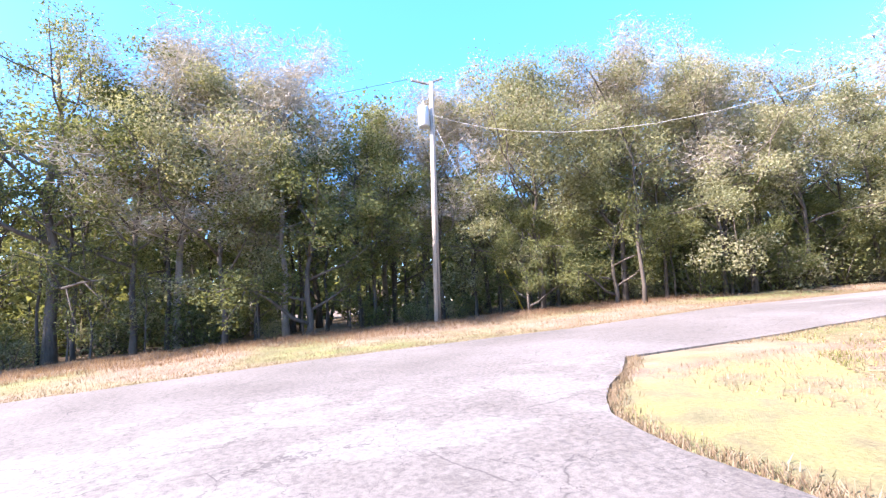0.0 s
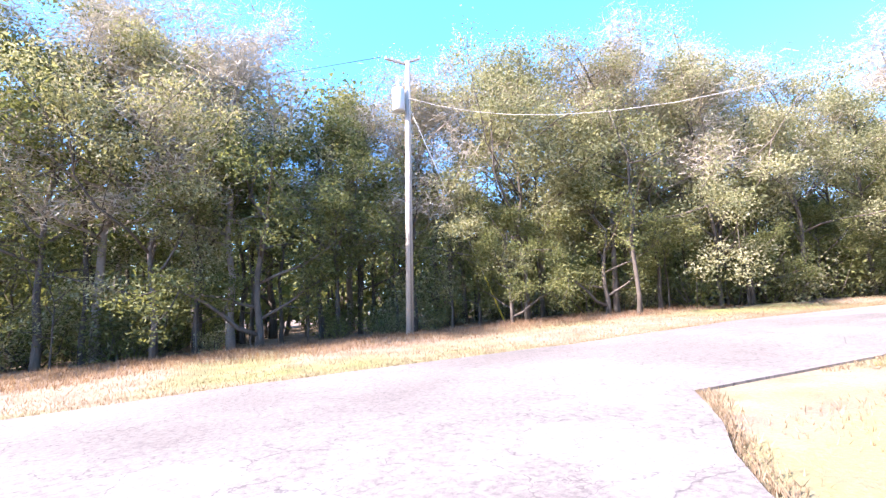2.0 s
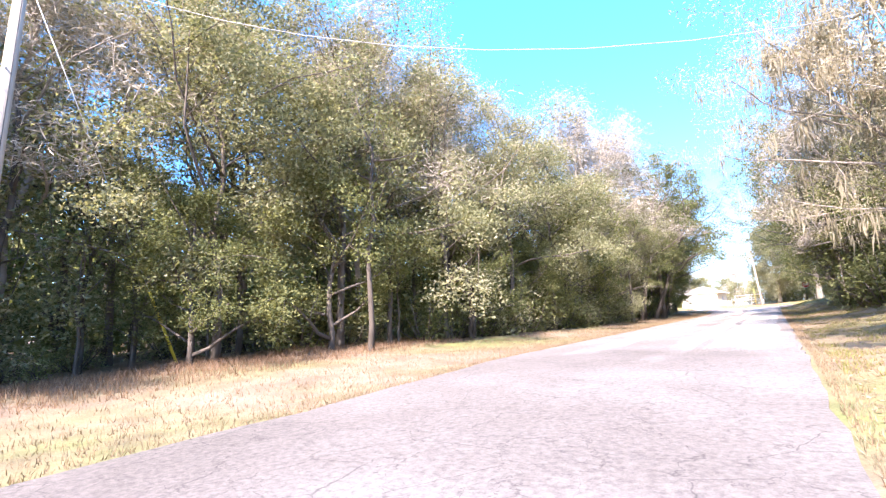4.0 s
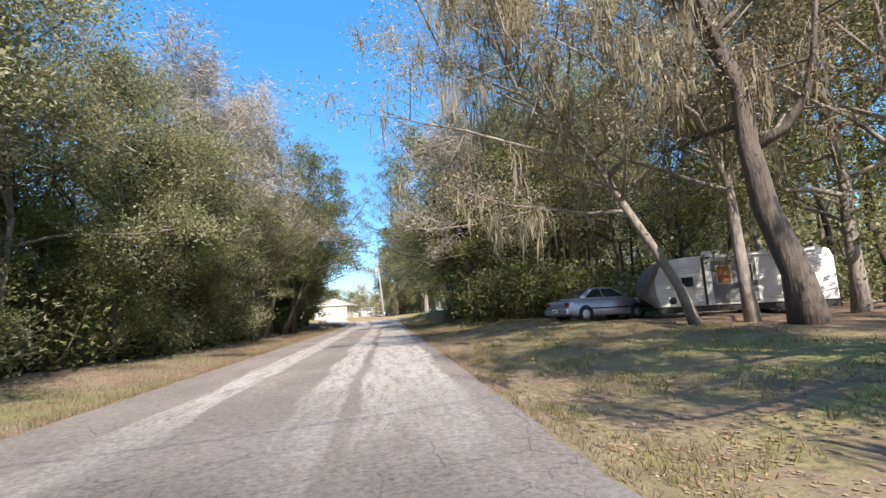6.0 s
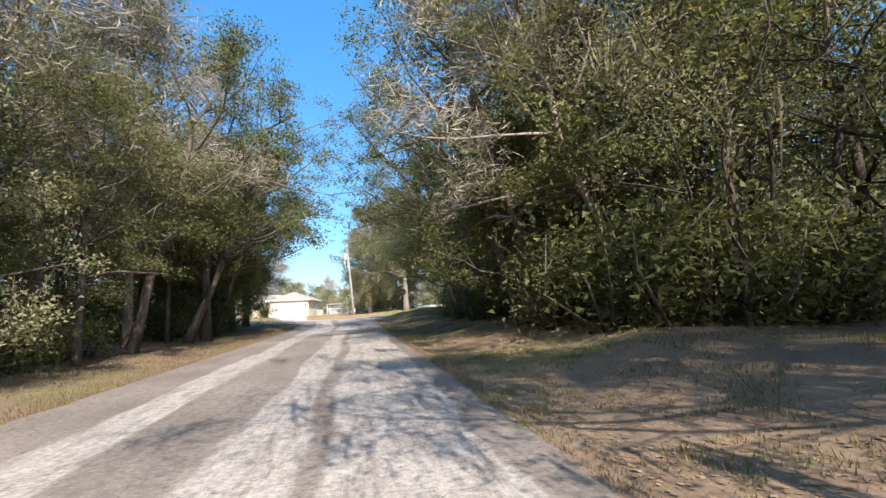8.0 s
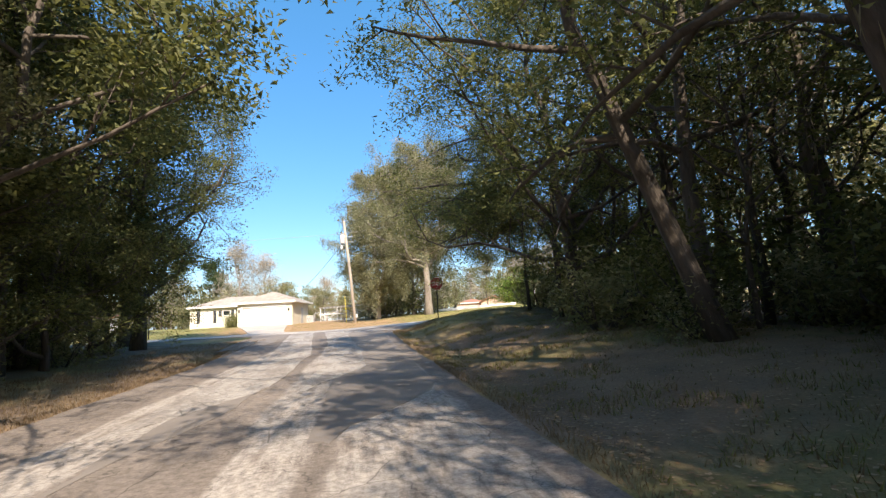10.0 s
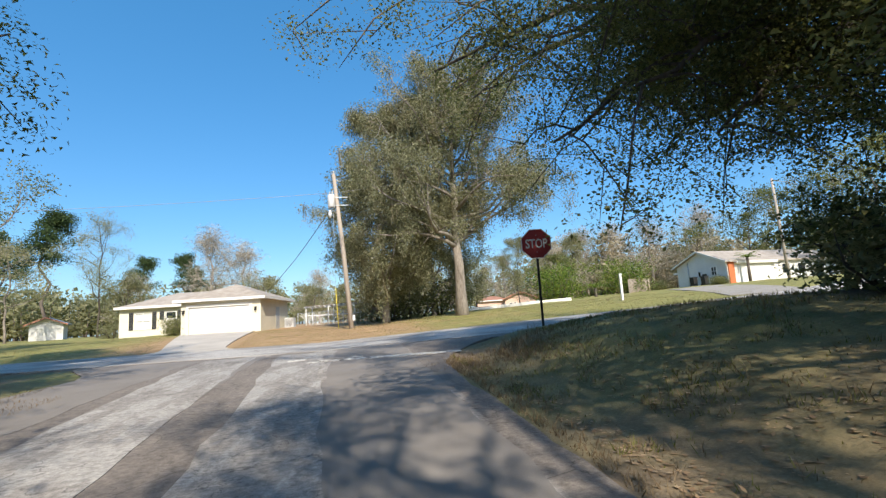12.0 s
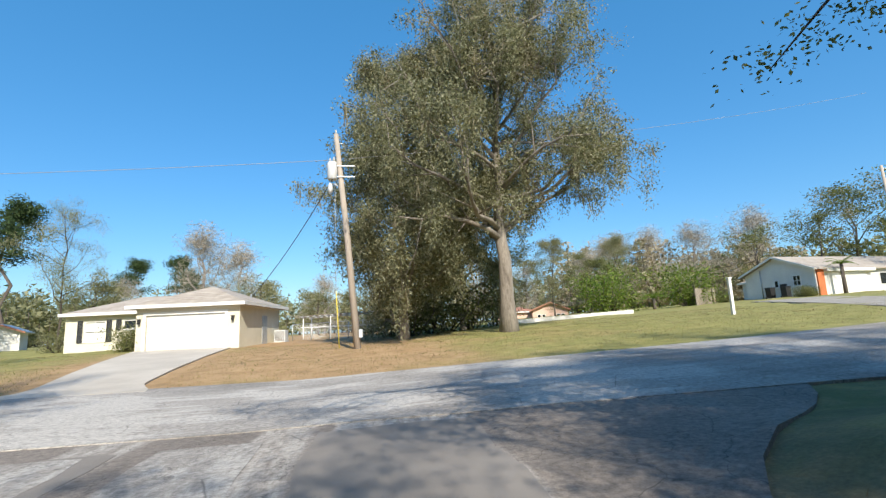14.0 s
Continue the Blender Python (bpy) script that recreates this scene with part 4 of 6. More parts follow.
belt("far_woods", 70.0, 95.0, -20.0, 110.0, 10.0, 16000, 95, "distant line of trees to the east", LEAF_OLIVE, 1.0)
belt("far_woods", -40.0, 60.0, -130.0, -108.0, 11.0, 10000, 96, "woods behind the road's south end", LEAF_OAK, 0.8)
belt("far_woods", 36.0, 82.0, 74.0, 92.0, 11.5, 17000, 97, "grey winter woods behind the white house", LEAF_DRY, 0.8)
belt("far_woods", -80.0, -26.0, 86.0, 102.0, 9.0, 12000, 98, "mixed winter woods behind the house", LEAF_OLIVE, 0.8)
# dark leaning oaks of the yard, hung with moss
for seed, x, y, h, r, g, lean in ((31, 8.6, -50.2, 11.0, 5.3, 0.125, (-0.50, 0.16)), (32, 9.6, -50.9, 12.0, 4.2, 0.15, (-0.08, 0.03)), (33, 9.0, -53.2, 12.5, 4.4, 0.30, (-0.18, 0.04)), (34, 12.6, -53.0, 12.0, 4.4, 0.15, (-0.06, 0.02)), (35, 8.4, -62.0, 9.5, 4.0, 0.17, (-0.32, 0.0)), (36, 9.6, -36.0, 11.5, 4.6, 0.12, (-0.10, 0.05))):
    t = grow_tree("mossy_oak", seed, h, r, g, "leaning oak with pale bark, thick with hanging grey moss", "tree", lean, 0.2 if seed == 36 else 0.42 if seed == 35 else 0.34, {31: 27, 33: 8, 36: 14}.get(seed, 16), 6, 64 if seed == 36 else 84, 0.10, 0.24, 0.4, 0.40, LEAF_OLIVE if seed == 36 else LEAF_DRY, BARK if seed in (33, 36) else BARK_PALE, 12 if seed == 36 else 46, 0.9)
    t.matrix_basis = pose(x, y, ground(x, y))
    tagged(t, "", "", "mossy oaks of the yard")
# oaks south and east of the yard, mostly unseen, added for their shade
for x, y, s, k in ((7.8, -62.8, 0.7, 0.4), (12.4, -64.6, 0.8, 2.0), (14.0, -49.6, 1.0, 1.0), (18.4, -48.5, 1.0, 2.5)):
    place(MOSSY, x, y, k, s, 0.0, "", "mossy oaks of the yard")
# thicket at the corner of the junction
for p, x, y, s, k in ((SHRUB[1], 9.6, -2.4, 1.1, 0.5), (SHRUB[1], 10.6, -1.4, 1.0, 1.5), (SHRUB[1], 11.2, -3.2, 1.3, 2.5), (SHRUB[0], 12.0, -0.8, 1.2, 3.5), (SHRUB[1], 13.0, -2.6, 1.3, 4.5), (SHRUB[0], 10.2, -5.6, 1.2, 5.5), (SHRUB[1], 9.4, -7.4, 1.1, 0.9), (SHRUB[0], 14.6, -1.2, 1.3, 1.9),
                      (OAKS[3], 12.2, -2.0, 0.8, 0.0), (OAKS[3], 11.6, -6.4, 0.85, 1.0), (OAKS[3], 14.4, -3.6, 0.9, 2.0), (OAKS[4], 13.2, -4.8, 0.95, 3.0), (SAPLING, 10.4, -3.6, 1.0, 1.0), (SAPLING, 11.5, -1.9, 0.9, 2.0), (SAPLING, 9.9, -6.6, 1.1, 3.0)):
    place(p, x, y, k, s, 0.0, "", "thicket at the junction")
# trees at the junction
for seed, x, y, h, r, g in ((41, -10.6, -0.4, 16.5, 4.8, 0.28), (42, -8.8, -3.4, 15.0, 4.8, 0.26), (45, -9.0, -11.5, 15.0, 5.2, 0.24), (43, 10.9, -4.4, 12.0, 3.8, 0.27), (44, 7.7, -10.8, 14.0, 5.8, 0.18)):
    near = seed == 43
    t = grow_tree("oak_tree", seed, h, r, g, "large dark evergreen oak overhanging the junction", "tree", (-0.2, 0.36) if near else (-0.10, 0.0) if seed == 44 else (0, 0), 0.62 if near else 0.16, 12 if near else 28 if seed == 42 else 30 if seed == 44 else 20, 6 if near else 5, 62 if near else 150 if seed == 44 else 180, 0.068 if near else 0.125, 0.26 if near else 0.28, 0.3, 0.25 if near else 0.38, LEAF_OAK, BARK, rise=0.62, oval=near,
                  arms=((0.5, (-6.4, 0.6, 5.4)), (0.6, (-8.6, 5.2, 5.7)), (0.64, (-7.2, 7.2, 6.2)), (0.6, (-9.0, 4.2, 6.9)), (0.66, (-3.6, 8.3, 5.4)), (0.55, (-5.8, 1.9, 3.7)), (0.5, (-4.6, 2.0, 3.0)), (0.72, (-6.2, 0.2, 9.4)), (0.68, (-5.0, -2.0, 8.3)), (0.6, (-5.8, -0.8, 7.2)), (0.62, (-5.7, 5.2, 4.1)), (0.66, (-4.7, 6.6, 4.8)), (0.68, (-6.5, 3.8, 5.6)), (0.5, (-4.1, 3.3, 3.5))) if near else ())
    t.matrix_basis = pose(x, y, ground(x, y))
    tagged(t, "", "", "oaks at the junction")


# ---------- the house with the garage ----------
def hip_roof(name, x0, x1, y0, y1, z0, z1, over, along, material, parent, inset=None):
    """A hipped roof over the walls x0..x1, y0..y1 with eaves; along: the ridge's axis."""
    a, b, c, d = x0 - over, x1 + over, y0 - over, y1 + over
    if along == "y":
        i = inset or (b - a) / 2
        r = [((a + b) / 2, c + i), ((a + b) / 2, d - i)]
    else:
        i = inset or (d - c) / 2
        r = [(a + i, (c + d) / 2), (b - i, (c + d) / 2)]
    t = 0.16
    v = [(a, c, z0), (b, c, z0), (b, d, z0), (a, d, z0), (*r[0], z1), (*r[1], z1), (a, c, z0 - t), (b, c, z0 - t), (b, d, z0 - t), (a, d, z0 - t)]
    f = [(0, 1, 4), (1, 2, 5, 4), (2, 3, 5), (3, 0, 4, 5)] if along == "y" else [(0, 1, 5, 4), (1, 2, 5), (2, 3, 4, 5), (3, 0, 4)]
    ob = mesh_ob(name, v, f + [(9, 8, 7, 6)], material, parent)
    bm = bmesh.new()
    e = 0.03
    add_box(bm, a - e, b + e, c - e, c + 0.01, z0 - t - 0.02, z0 + 0.015)
    add_box(bm, a - e, b + e, d - 0.01, d + e, z0 - t - 0.02, z0 + 0.015)
    add_box(bm, a - e, a + 0.01, c, d, z0 - t - 0.02, z0 + 0.015)
    add_box(bm, b - 0.01, b + e, c, d, z0 - t - 0.02, z0 + 0.015)
    part("fascia", bm, WHITE, parent, "white fascia board under the eaves")
    return ob


def wall_with_holes(name, x0, x1, z0, z1, y, thick, holes, material, parent):
    """A wall along x with rectangular openings (x0, x1, z0, z1) through it."""
    xs = sorted({x0, x1, *[h[0] for h in holes], *[h[1] for h in holes]})
    zs = sorted({z0, z1, *[h[2] for h in holes], *[h[3] for h in holes]})
    bm = bmesh.new()
    for i in range(len(xs) - 1):
        for j in range(len(zs) - 1):
            cx, cz = (xs[i] + xs[i + 1]) / 2, (zs[j] + zs[j + 1]) / 2
            if not any(h[0] < cx < h[1] and h[2] < cz < h[3] for h in holes):
                add_box(bm, xs[i], xs[i + 1], y, y + thick, zs[j], zs[j + 1])
    bmesh.ops.remove_doubles(bm, verts=bm.verts, dist=0.0005)
    return part(name, bm, material, parent)


def window(parent, x0, x1, z0, z1, y, bars=1, cross=1, glass=GLASS):
    bm = bmesh.new()
    f = 0.06
    rings = []
    for yy in (y - 0.02, y + 0.06):
        rings.append([bm.verts.new(c) for c in ((x0, yy, z0), (x1, yy, z0), (x1, yy, z1), (x0, yy, z1))])
        rings.append([bm.verts.new(c) for c in ((x0 + f, yy, z0 + f), (x1 - f, yy, z0 + f), (x1 - f, yy, z1 - f), (x0 + f, yy, z1 - f))])
    for a, b in ((0, 1), (3, 2), (2, 0), (1, 3)):
        for i in range(4):
            j = (i + 1) % 4
            bm.faces.new((rings[a][i], rings[a][j], rings[b][j], rings[b][i]))
    win = part("window", bm, WHITE, parent, "white framed window")
    for k in range(bars):
        x = x0 + (x1 - x0) * (k + 1) / (bars + 1)
        box("glazing_bar", x - 0.02, x + 0.02, y - 0.01, y + 0.05, z0 + f, z1 - f, WHITE, win)
    for k in range(cross):
        z = z0 + (z1 - z0) * (k + 1) / (cross + 1)
        box("glazing_bar", x0 + f, x1 - f, y - 0.012, y + 0.048, z - 0.02, z + 0.02, WHITE, win)
    box("pane", x0 + f, x1 - f, y + 0.055, y + 0.07, z0 + f, z1 - f, glass, win, 0.0, "window pane")
    box("sill", x0 - 0.06, x1 + 0.06, y - 0.08, y + 0.04, z0 - 0.07, z0 - 0.003, WHITE, win)
    return win


def shutter(parent, x0, x1, z0, z1, y):
    bm = bmesh.new()
    add_box(bm, x0, x0 + 0.05, y - 0.04, y, z0, z1)
    add_box(bm, x1 - 0.05, x1, y - 0.04, y, z0, z1)
    add_box(bm, x0 + 0.05, x1 - 0.05, y - 0.04, y, z0, z0 + 0.06)
    add_box(bm, x0 + 0.05, x1 - 0.05, y - 0.04, y, z1 - 0.06, z1)
    n = int((z1 - z0 - 0.12) / 0.06)
    for k in range(n):
        z = z0 + 0.07 + k * (z1 - z0 - 0.13) / n
        add_box(bm, x0 + 0.05, x1 - 0.05, y - 0.03, y - 0.004, z, z + 0.04)
    return part("shutter", bm, SHUTTER, parent, "dark louvred shutter")


def wall_lamp(parent, x, y, z):
    bm = bmesh.new()
    add_box(bm, x - 0.05, x + 0.05, y - 0.03, y, z - 0.1, z + 0.1, 0.01)
    add_box(bm, x - 0.07, x + 0.07, y - 0.2, y - 0.06, z - 0.16, z + 0.1, 0.02)
    add_box(bm, x - 0.1, x + 0.1, y - 0.23, y - 0.03, z + 0.1, z + 0.14, 0.01)
    return part("wall_lamp", bm, DARK, parent, "dark lantern beside the garage door")


PALE_PANE = surface("curtained_pane", (0.55, 0.55, 0.54), (0.72, 0.72, 0.71), 1.5, 8.0, 0.25, 0.0, 0.0, "object", (6, 1, 1))


def garage_house():
    h = empty("house", pose(-6.8, 30.06, 0.93, 0, 0, -8.4), "cream single-storey house with a double garage and brown hipped roof", "house")
    wall_with_holes("wall", -6.0, 0.0, -0.4, 2.5, 0.0, 0.18, [(-5.43, -0.85, -0.4, 2.08)], STUCCO, h)
    bm = bmesh.new()
    add_box(bm, -0.18, 0.0, 0.18, 7.0, -0.4, 2.5)
    part("wall", bm, STUCCO, h)
    box("wall", -6.0, -5.82, 0.18, 5.8, -0.4, 2.5, STUCCO, h)
    box("wall", -3.5, -0.18, 6.82, 7.0, -0.4, 2.5, STUCCO, h)
    box("wall", -3.68, -3.5, 6.82, 9.9, -0.4, 2.5, STUCCO, h)
    box("wall", -13.1, -3.5, 9.9, 10.08, -0.4, 2.5, STUCCO, h)
    wall_with_holes("wall", -13.1, -7.75, -0.4, 2.5, 4.0, 0.18, [(-11.85, -10.45, 0.78, 2.1), (-9.3, -8.4, 1.5, 2.1)], STUCCO, h)
    box("wall", -13.1, -12.92, 4.18, 9.9, -0.4, 2.5, STUCCO, h)
    box("wall", -7.93, -7.75, 4.18, 5.8, -0.4, 2.5, STUCCO, h)
    wall_with_holes("wall", -7.75, -5.82, -0.4, 2.5, 5.8, 0.18, [(-7.35, -6.45, -0.1, 2.0)], STUCCO, h)
    door = box("door", -7.33, -6.47, 5.86, 5.92, -0.08, 1.98, WHITE, h, 0.01, "white panelled front door in the recess")
    box("door_handle", -6.62, -6.56, 5.80, 5.86, 0.95, 1.05, DARK, door)
    # sectional garage door
    gd = box("garage_door", -5.41, -0.87, 0.10, 0.14, -0.3, 2.06, WHITE, h, 0.0, "wide white sectional garage door")
    for r in range(4):
        for c in range(8):
            x0 = -5.36 + c * 0.562
            z0 = 0.02 + r * 0.515
            bm = bmesh.new()
            add_box(bm, x0 + 0.05, x0 + 0.50, 0.088, 0.102, z0 + 0.08, z0 + 0.44, 0.006)
            part("panel", bm, WHITE, gd)
    for r in range(5):
        z0 = 0.0 + r * 0.515
        box("rail", -5.41, -0.87, 0.094, 0.102, z0 - 0.008, z0 + 0.012, GREY_METAL, gd)
    bm = bmesh.new()
    add_box(bm, -5.60, -0.68, -0.03, 0.0, 2.08, 2.26)
    add_box(bm, -5.60, -5.43, -0.03, 0.0, -0.1, 2.08)
    add_box(bm, -0.85, -0.68, -0.03, 0.0, -0.1, 2.08)
    part("door_trim", bm, WHITE, h, "white trim round the garage door")
    wall_lamp(h, -5.78, 0.0, 1.75)
    wall_lamp(h, -0.36, 0.0, 1.75)
    window(h, -11.85, -10.45, 0.78, 2.1, 4.04, 1, 1, PALE_PANE)
    window(h, -9.3, -8.4, 1.5, 2.1, 4.04, 0, 0)
    for a, b, c, d in ((-12.28, -11.93, 0.7, 2.14), (-10.37, -10.02, 0.7, 2.14), (-9.75, -9.4, 1.44, 2.14), (-8.3, -7.95, 1.44, 2.14)):
        shutter(h, a, b, c, d, 3.998)
    box("side_door", 0.0, 0.04, 3.6, 4.5, -0.2, 1.95, GREY_METAL, h, 0.01, "grey side door of the garage")
    hip_roof("roof", -6.0, 0.0, 0.0, 7.4, 2.66, 3.95, 0.42, "y", SHINGLE, h)
    hip_roof("roof", -12.9, -3.5, 4.0, 10.08, 2.63, 3.85, 0.4, "x", SHINGLE, h)
    # shingle courses as low steps
    for k in range(1, 9):
        s = k / 9
        a, b, c = -6.42 + 3.42 * s, 0.42 - 3.42 * s, -0.42 + 3.42 * s
        z = 2.66 + 1.29 * s
        box("shingle_course", a + 0.02, b - 0.02, c - 0.02, c + 0.012, z - 0.006, z + 0.012, SHINGLE, h)
    box("vent_pipe", -0.95, -0.87, 4.0, 4.08, 2.9, 3.45, GREY_METAL, h)
    return h


garage_house()


def at_house(x, y, z=0.0):
    m = pose(-6.8, 30.06, 0.93, 0, 0, -8.4)
    return m @ Vector((x, y, z))


def ac_unit():
    p = at_house(0.6, 5.7)
    a = empty("air_conditioner", pose(p.x, p.y, ground(p.x, p.y), 0, 0, -8.4), "grey outdoor air conditioner beside the garage wall", "air conditioner")
    box("body", -0.38, 0.38, -0.38, 0.38, 0.06, 0.86, TRANSFORMER, a, 0.02)
    bm = bmesh.new()
    for k in range(9):
        add_box(bm, -0.33, 0.33, -0.392, -0.382, 0.14 + k * 0.075, 0.165 + k * 0.075)
    part("grille", bm, DARK, a, "dark slatted grille")
    box("slab", -0.5, 0.5, -0.5, 0.5, -0.1, 0.06, CONCRETE, a)


ac_unit()


def gable_house(name, m, w, d, eave, ridge, wall_mat, roof_mat, label, extra=None):
    """A house with its gable end towards -y; w across, d deep."""
    h = empty(name, m, label, "house")
    bm = bmesh.new()
    add_box(bm, -w / 2, w / 2, 0.2, d, -0.6, eave)
    part("wall", bm, wall_mat, h)
    prism("gable_wall", [(-w / 2, -0.6), (w / 2, -0.6), (w / 2, eave), (0, ridge), (-w / 2, eave)], 0.0, 0.2, wall_mat, h)
    k = (ridge - eave) / (w / 2)
    o = 0.45
    for sgn in (-1, 1):
        prism("roof", [(0, ridge + 0.03), (sgn * (w / 2 + o), eave - k * o + 0.03), (sgn * (w / 2 + o), eave - k * o + 0.17), (0, ridge + 0.18)], -o, d + o, roof_mat, h)
        prism("barge_board", [(0, ridge + 0.0), (sgn * (w / 2 + o), eave - k * o), (sgn * (w / 2 + o), eave - k * o + 0.18), (0, ridge + 0.19)], -o - 0.03, -o - 0.003, WHITE if roof_mat is SHINGLE else SHINGLE_RED, h)
    return h


def white_house():
    # gable end to the west, long front with the garage to the south
    h = gable_house("house", pose(40.6, 42.2, ground(38.9, 43.4) + 0.05, 0, 0, -84), 7.4, 17.0, 2.45, 3.9, STUCCO_WHITE, SHINGLE, "white single-storey house with a low gable and terracotta trim")
    window(h, 1.6, 2.4, 1.0, 2.0, -0.06, 1, 1)
    window(h, -0.4, 0.1, 1.0, 1.7, -0.06, 0, 0)
    box("door", 0.2, 0.9, -0.05, -0.003, -0.1, 1.3, DARK, h, 0.0, "low dark hatch door")
    pipe = tube("drain_pipe", [(-1.8, -0.06, -0.1), (-1.8, -0.06, 2.9)], 0.05, GREY_METAL, h)
    box("column", 3.7, 3.85, 0.2, 1.0, -0.4, 2.4, ORANGE, h, 0.0, "terracotta painted column")
    box("garage_door", 3.7, 3.76, 1.6, 6.4, -0.3, 2.05, WHITE, h, 0.0, "white garage door in the sun")
    box("front_beam", 3.7, 4.2, 1.0, 7.0, 2.12, 2.4, WHITE, h, 0.0, "white beam over the garage")
    for y in (8.0, 10.4, 13.0):
        fr = box("window", 3.7, 3.76, y, y + 1.2, 0.8, 2.0, WHITE, h, 0.0, "white framed front window")
        box("pane", 3.76, 3.772, y + 0.07, y + 1.13, 0.87, 1.93, GLASS, fr)
    box("wing", -7.0, -3.7, 3.0, 11.0, -0.6, 2.0, STUCCO_WHITE, h)
    hip_roof("wing_roof", -7.0, -3.2, 3.0, 11.0, 2.1, 2.9, 0.35, "y", SHINGLE, h)
    return h


white_house()
pink = gable_house("house", pose(27.6, 70.0, 1.95, 0, 0, -20), 5.2, 9.0, 1.75, 2.75, STUCCO_PINK, SHINGLE_RED, "small pink house with a red roof far behind the lawn")
for a in (-1.9, -1.2, 0.9, 1.6):
    window(pink, a, a + 0.55, 0.55, 1.15, -0.06, 0, 0)
box("wing", -8.0, -2.6, 3.0, 8.0, -0.6, 1.7, STUCCO_PINK, pink)
hip_roof("wing_roof", -8.0, -2.2, 3.0, 8.0, 1.8, 2.6, 0.4, "x", SHINGLE_RED, pink)
west = gable_house("house", pose(-36.0, 34.0, ground(-36, 34), 0, 0, 62), 8.0, 13.0, 2.4, 3.8, STUCCO, SHINGLE, "beige house in deep shade across the street")
for a in (-3.0, 0.4, 2.2):
    window(west, a, a + 0.9, 0.7, 1.8, -0.06, 0, 1)
shed = gable_house("shed", pose(-33.5, 52.0, ground(-33, 52), 0, 0, 20), 3.0, 3.0, 1.8, 2.4, STUCCO_WHITE, GREY_METAL, "small pale shed with a metal roof")


# ---------- poles, wires and signs ----------
def sag(a, b, drop, n=14):
    a, b = Vector(a), Vector(b)
    return [a.lerp(b, i / n) - Vector((0, 0, drop * 4 * (i / n) * (1 - i / n))) for i in range(n + 1)]


def wire(a, b, drop, radius, material, label):
    ob = tube("wire", sag(a, b, drop), radius, material, None, 5)
    return tagged(ob, label, "wire", "overhead wires")


def transformer(parent, x, y, z, r=0.24, h=0.75):
    t = tube("transformer", [(x, y, z), (x, y, z + 0.03), (x, y, z + h * 0.92), (x, y, z + h)], [r * 0.9, r, r, r * 0.85], TRANSFORMER, parent, 16, "grey cylindrical transformer tank")
    tube("bushing", [(x + 0.08, y, z + h - 0.02), (x + 0.08, y, z + h + 0.26)], [0.05, 0.03], PORCELAIN, t)
    tube("bushing", [(x - 0.1, y, z + h - 0.02), (x - 0.1, y, z + h + 0.2)], [0.045, 0.03], PORCELAIN, t)
    s = 1 if x < 0 else -1
    for q in (z + 0.12, z + h - 0.2):
        box("bracket", min(x + s * r * 0.9, 0), max(x + s * r * 0.9, 0), y - 0.03, y + 0.03, q, q + 0.04, GREY_METAL, t)
    return t


def pole_west():
    x, y = -11.3, -68.2
    z = ground(x, y)
    top = 9.95 - z
    p = empty("utility_pole", pose(x, y, z), "weathered wooden utility pole with transformer at the wood's edge", "utility pole")
    tube("pole", [(0, -0.02, -0.4), (0.02, 0.2, top * 0.5), (0, 0.42, top)], [0.16, 0.14, 0.105], POLE_WOOD, p, 12)
    bm = bmesh.new()
    add_box(bm, -0.06, 0.06, -0.10, 0.62, -0.035, 0.035, 0.0, pose(0, 0.42, top - 0.02, 24, 0, 0))
    add_box(bm, -0.05, 0.05, -0.95, 0.05, -0.04, 0.04, 0.0, pose(0, 0.42, top - 0.12, -8, 0, 0))
    part("crossarm", bm, POLE_WOOD, p)
    for k, (dy, dz) in enumerate(((-0.8, 0.12), (-0.55, 0.08), (-0.3, 0.03), (0.6, 0.3))):
        tube("insulator", [(0, dy + 0.32, top + dz - 0.16), (0, dy + 0.32, top + dz - 0.08), (0, dy + 0.32, top + dz)], [0.03, 0.06, 0.03], PORCELAIN, p)
    transformer(p, 0.06, -0.06, top - 2.2, 0.25, 0.95)
    tube("ground_wire", [(0.16, 0.0, 0.2), (0.15, 0.22, top * 0.5), (0.12, 0.36, top - 1.6)], 0.012, WIRE, p, 5)
    return p


pole_west()
g = empty("guy_wire", pose(-13.1, -63.3, ground(-13.1, -63.3)), "slanting guy wire with a yellow plastic guard", "guy wire")
tube("guard", [(0.0, 0.15, 0.0), (0.06, -0.75, 2.1)], 0.045, YELLOW, g)
tube("cable", [(0.06, -0.75, 2.1), (1.7, -4.7, 9.6)], 0.012, GREY_METAL, g)
sp = empty("service_pole", pose(10.5, -58.25, ground(10.5, -58.25)), "short wooden service pole among the yard trees", "utility pole")
tube("pole", [(0, 0, -0.4), (0, 0, 6.9)], [0.11, 0.08], POLE_WOOD, sp, 10)
wire((-11.2, -68.0, 8.35), (10.46, -58.25, 6.1), 2.9, 0.0075, WIRE_PALE, "pale service wire crossing over the road")
wire((-11.3, -68.9, 10.0), (-30.0, -101.0, 11.5), 0.7, 0.012, WIRE, "thin overhead wire above the trees")


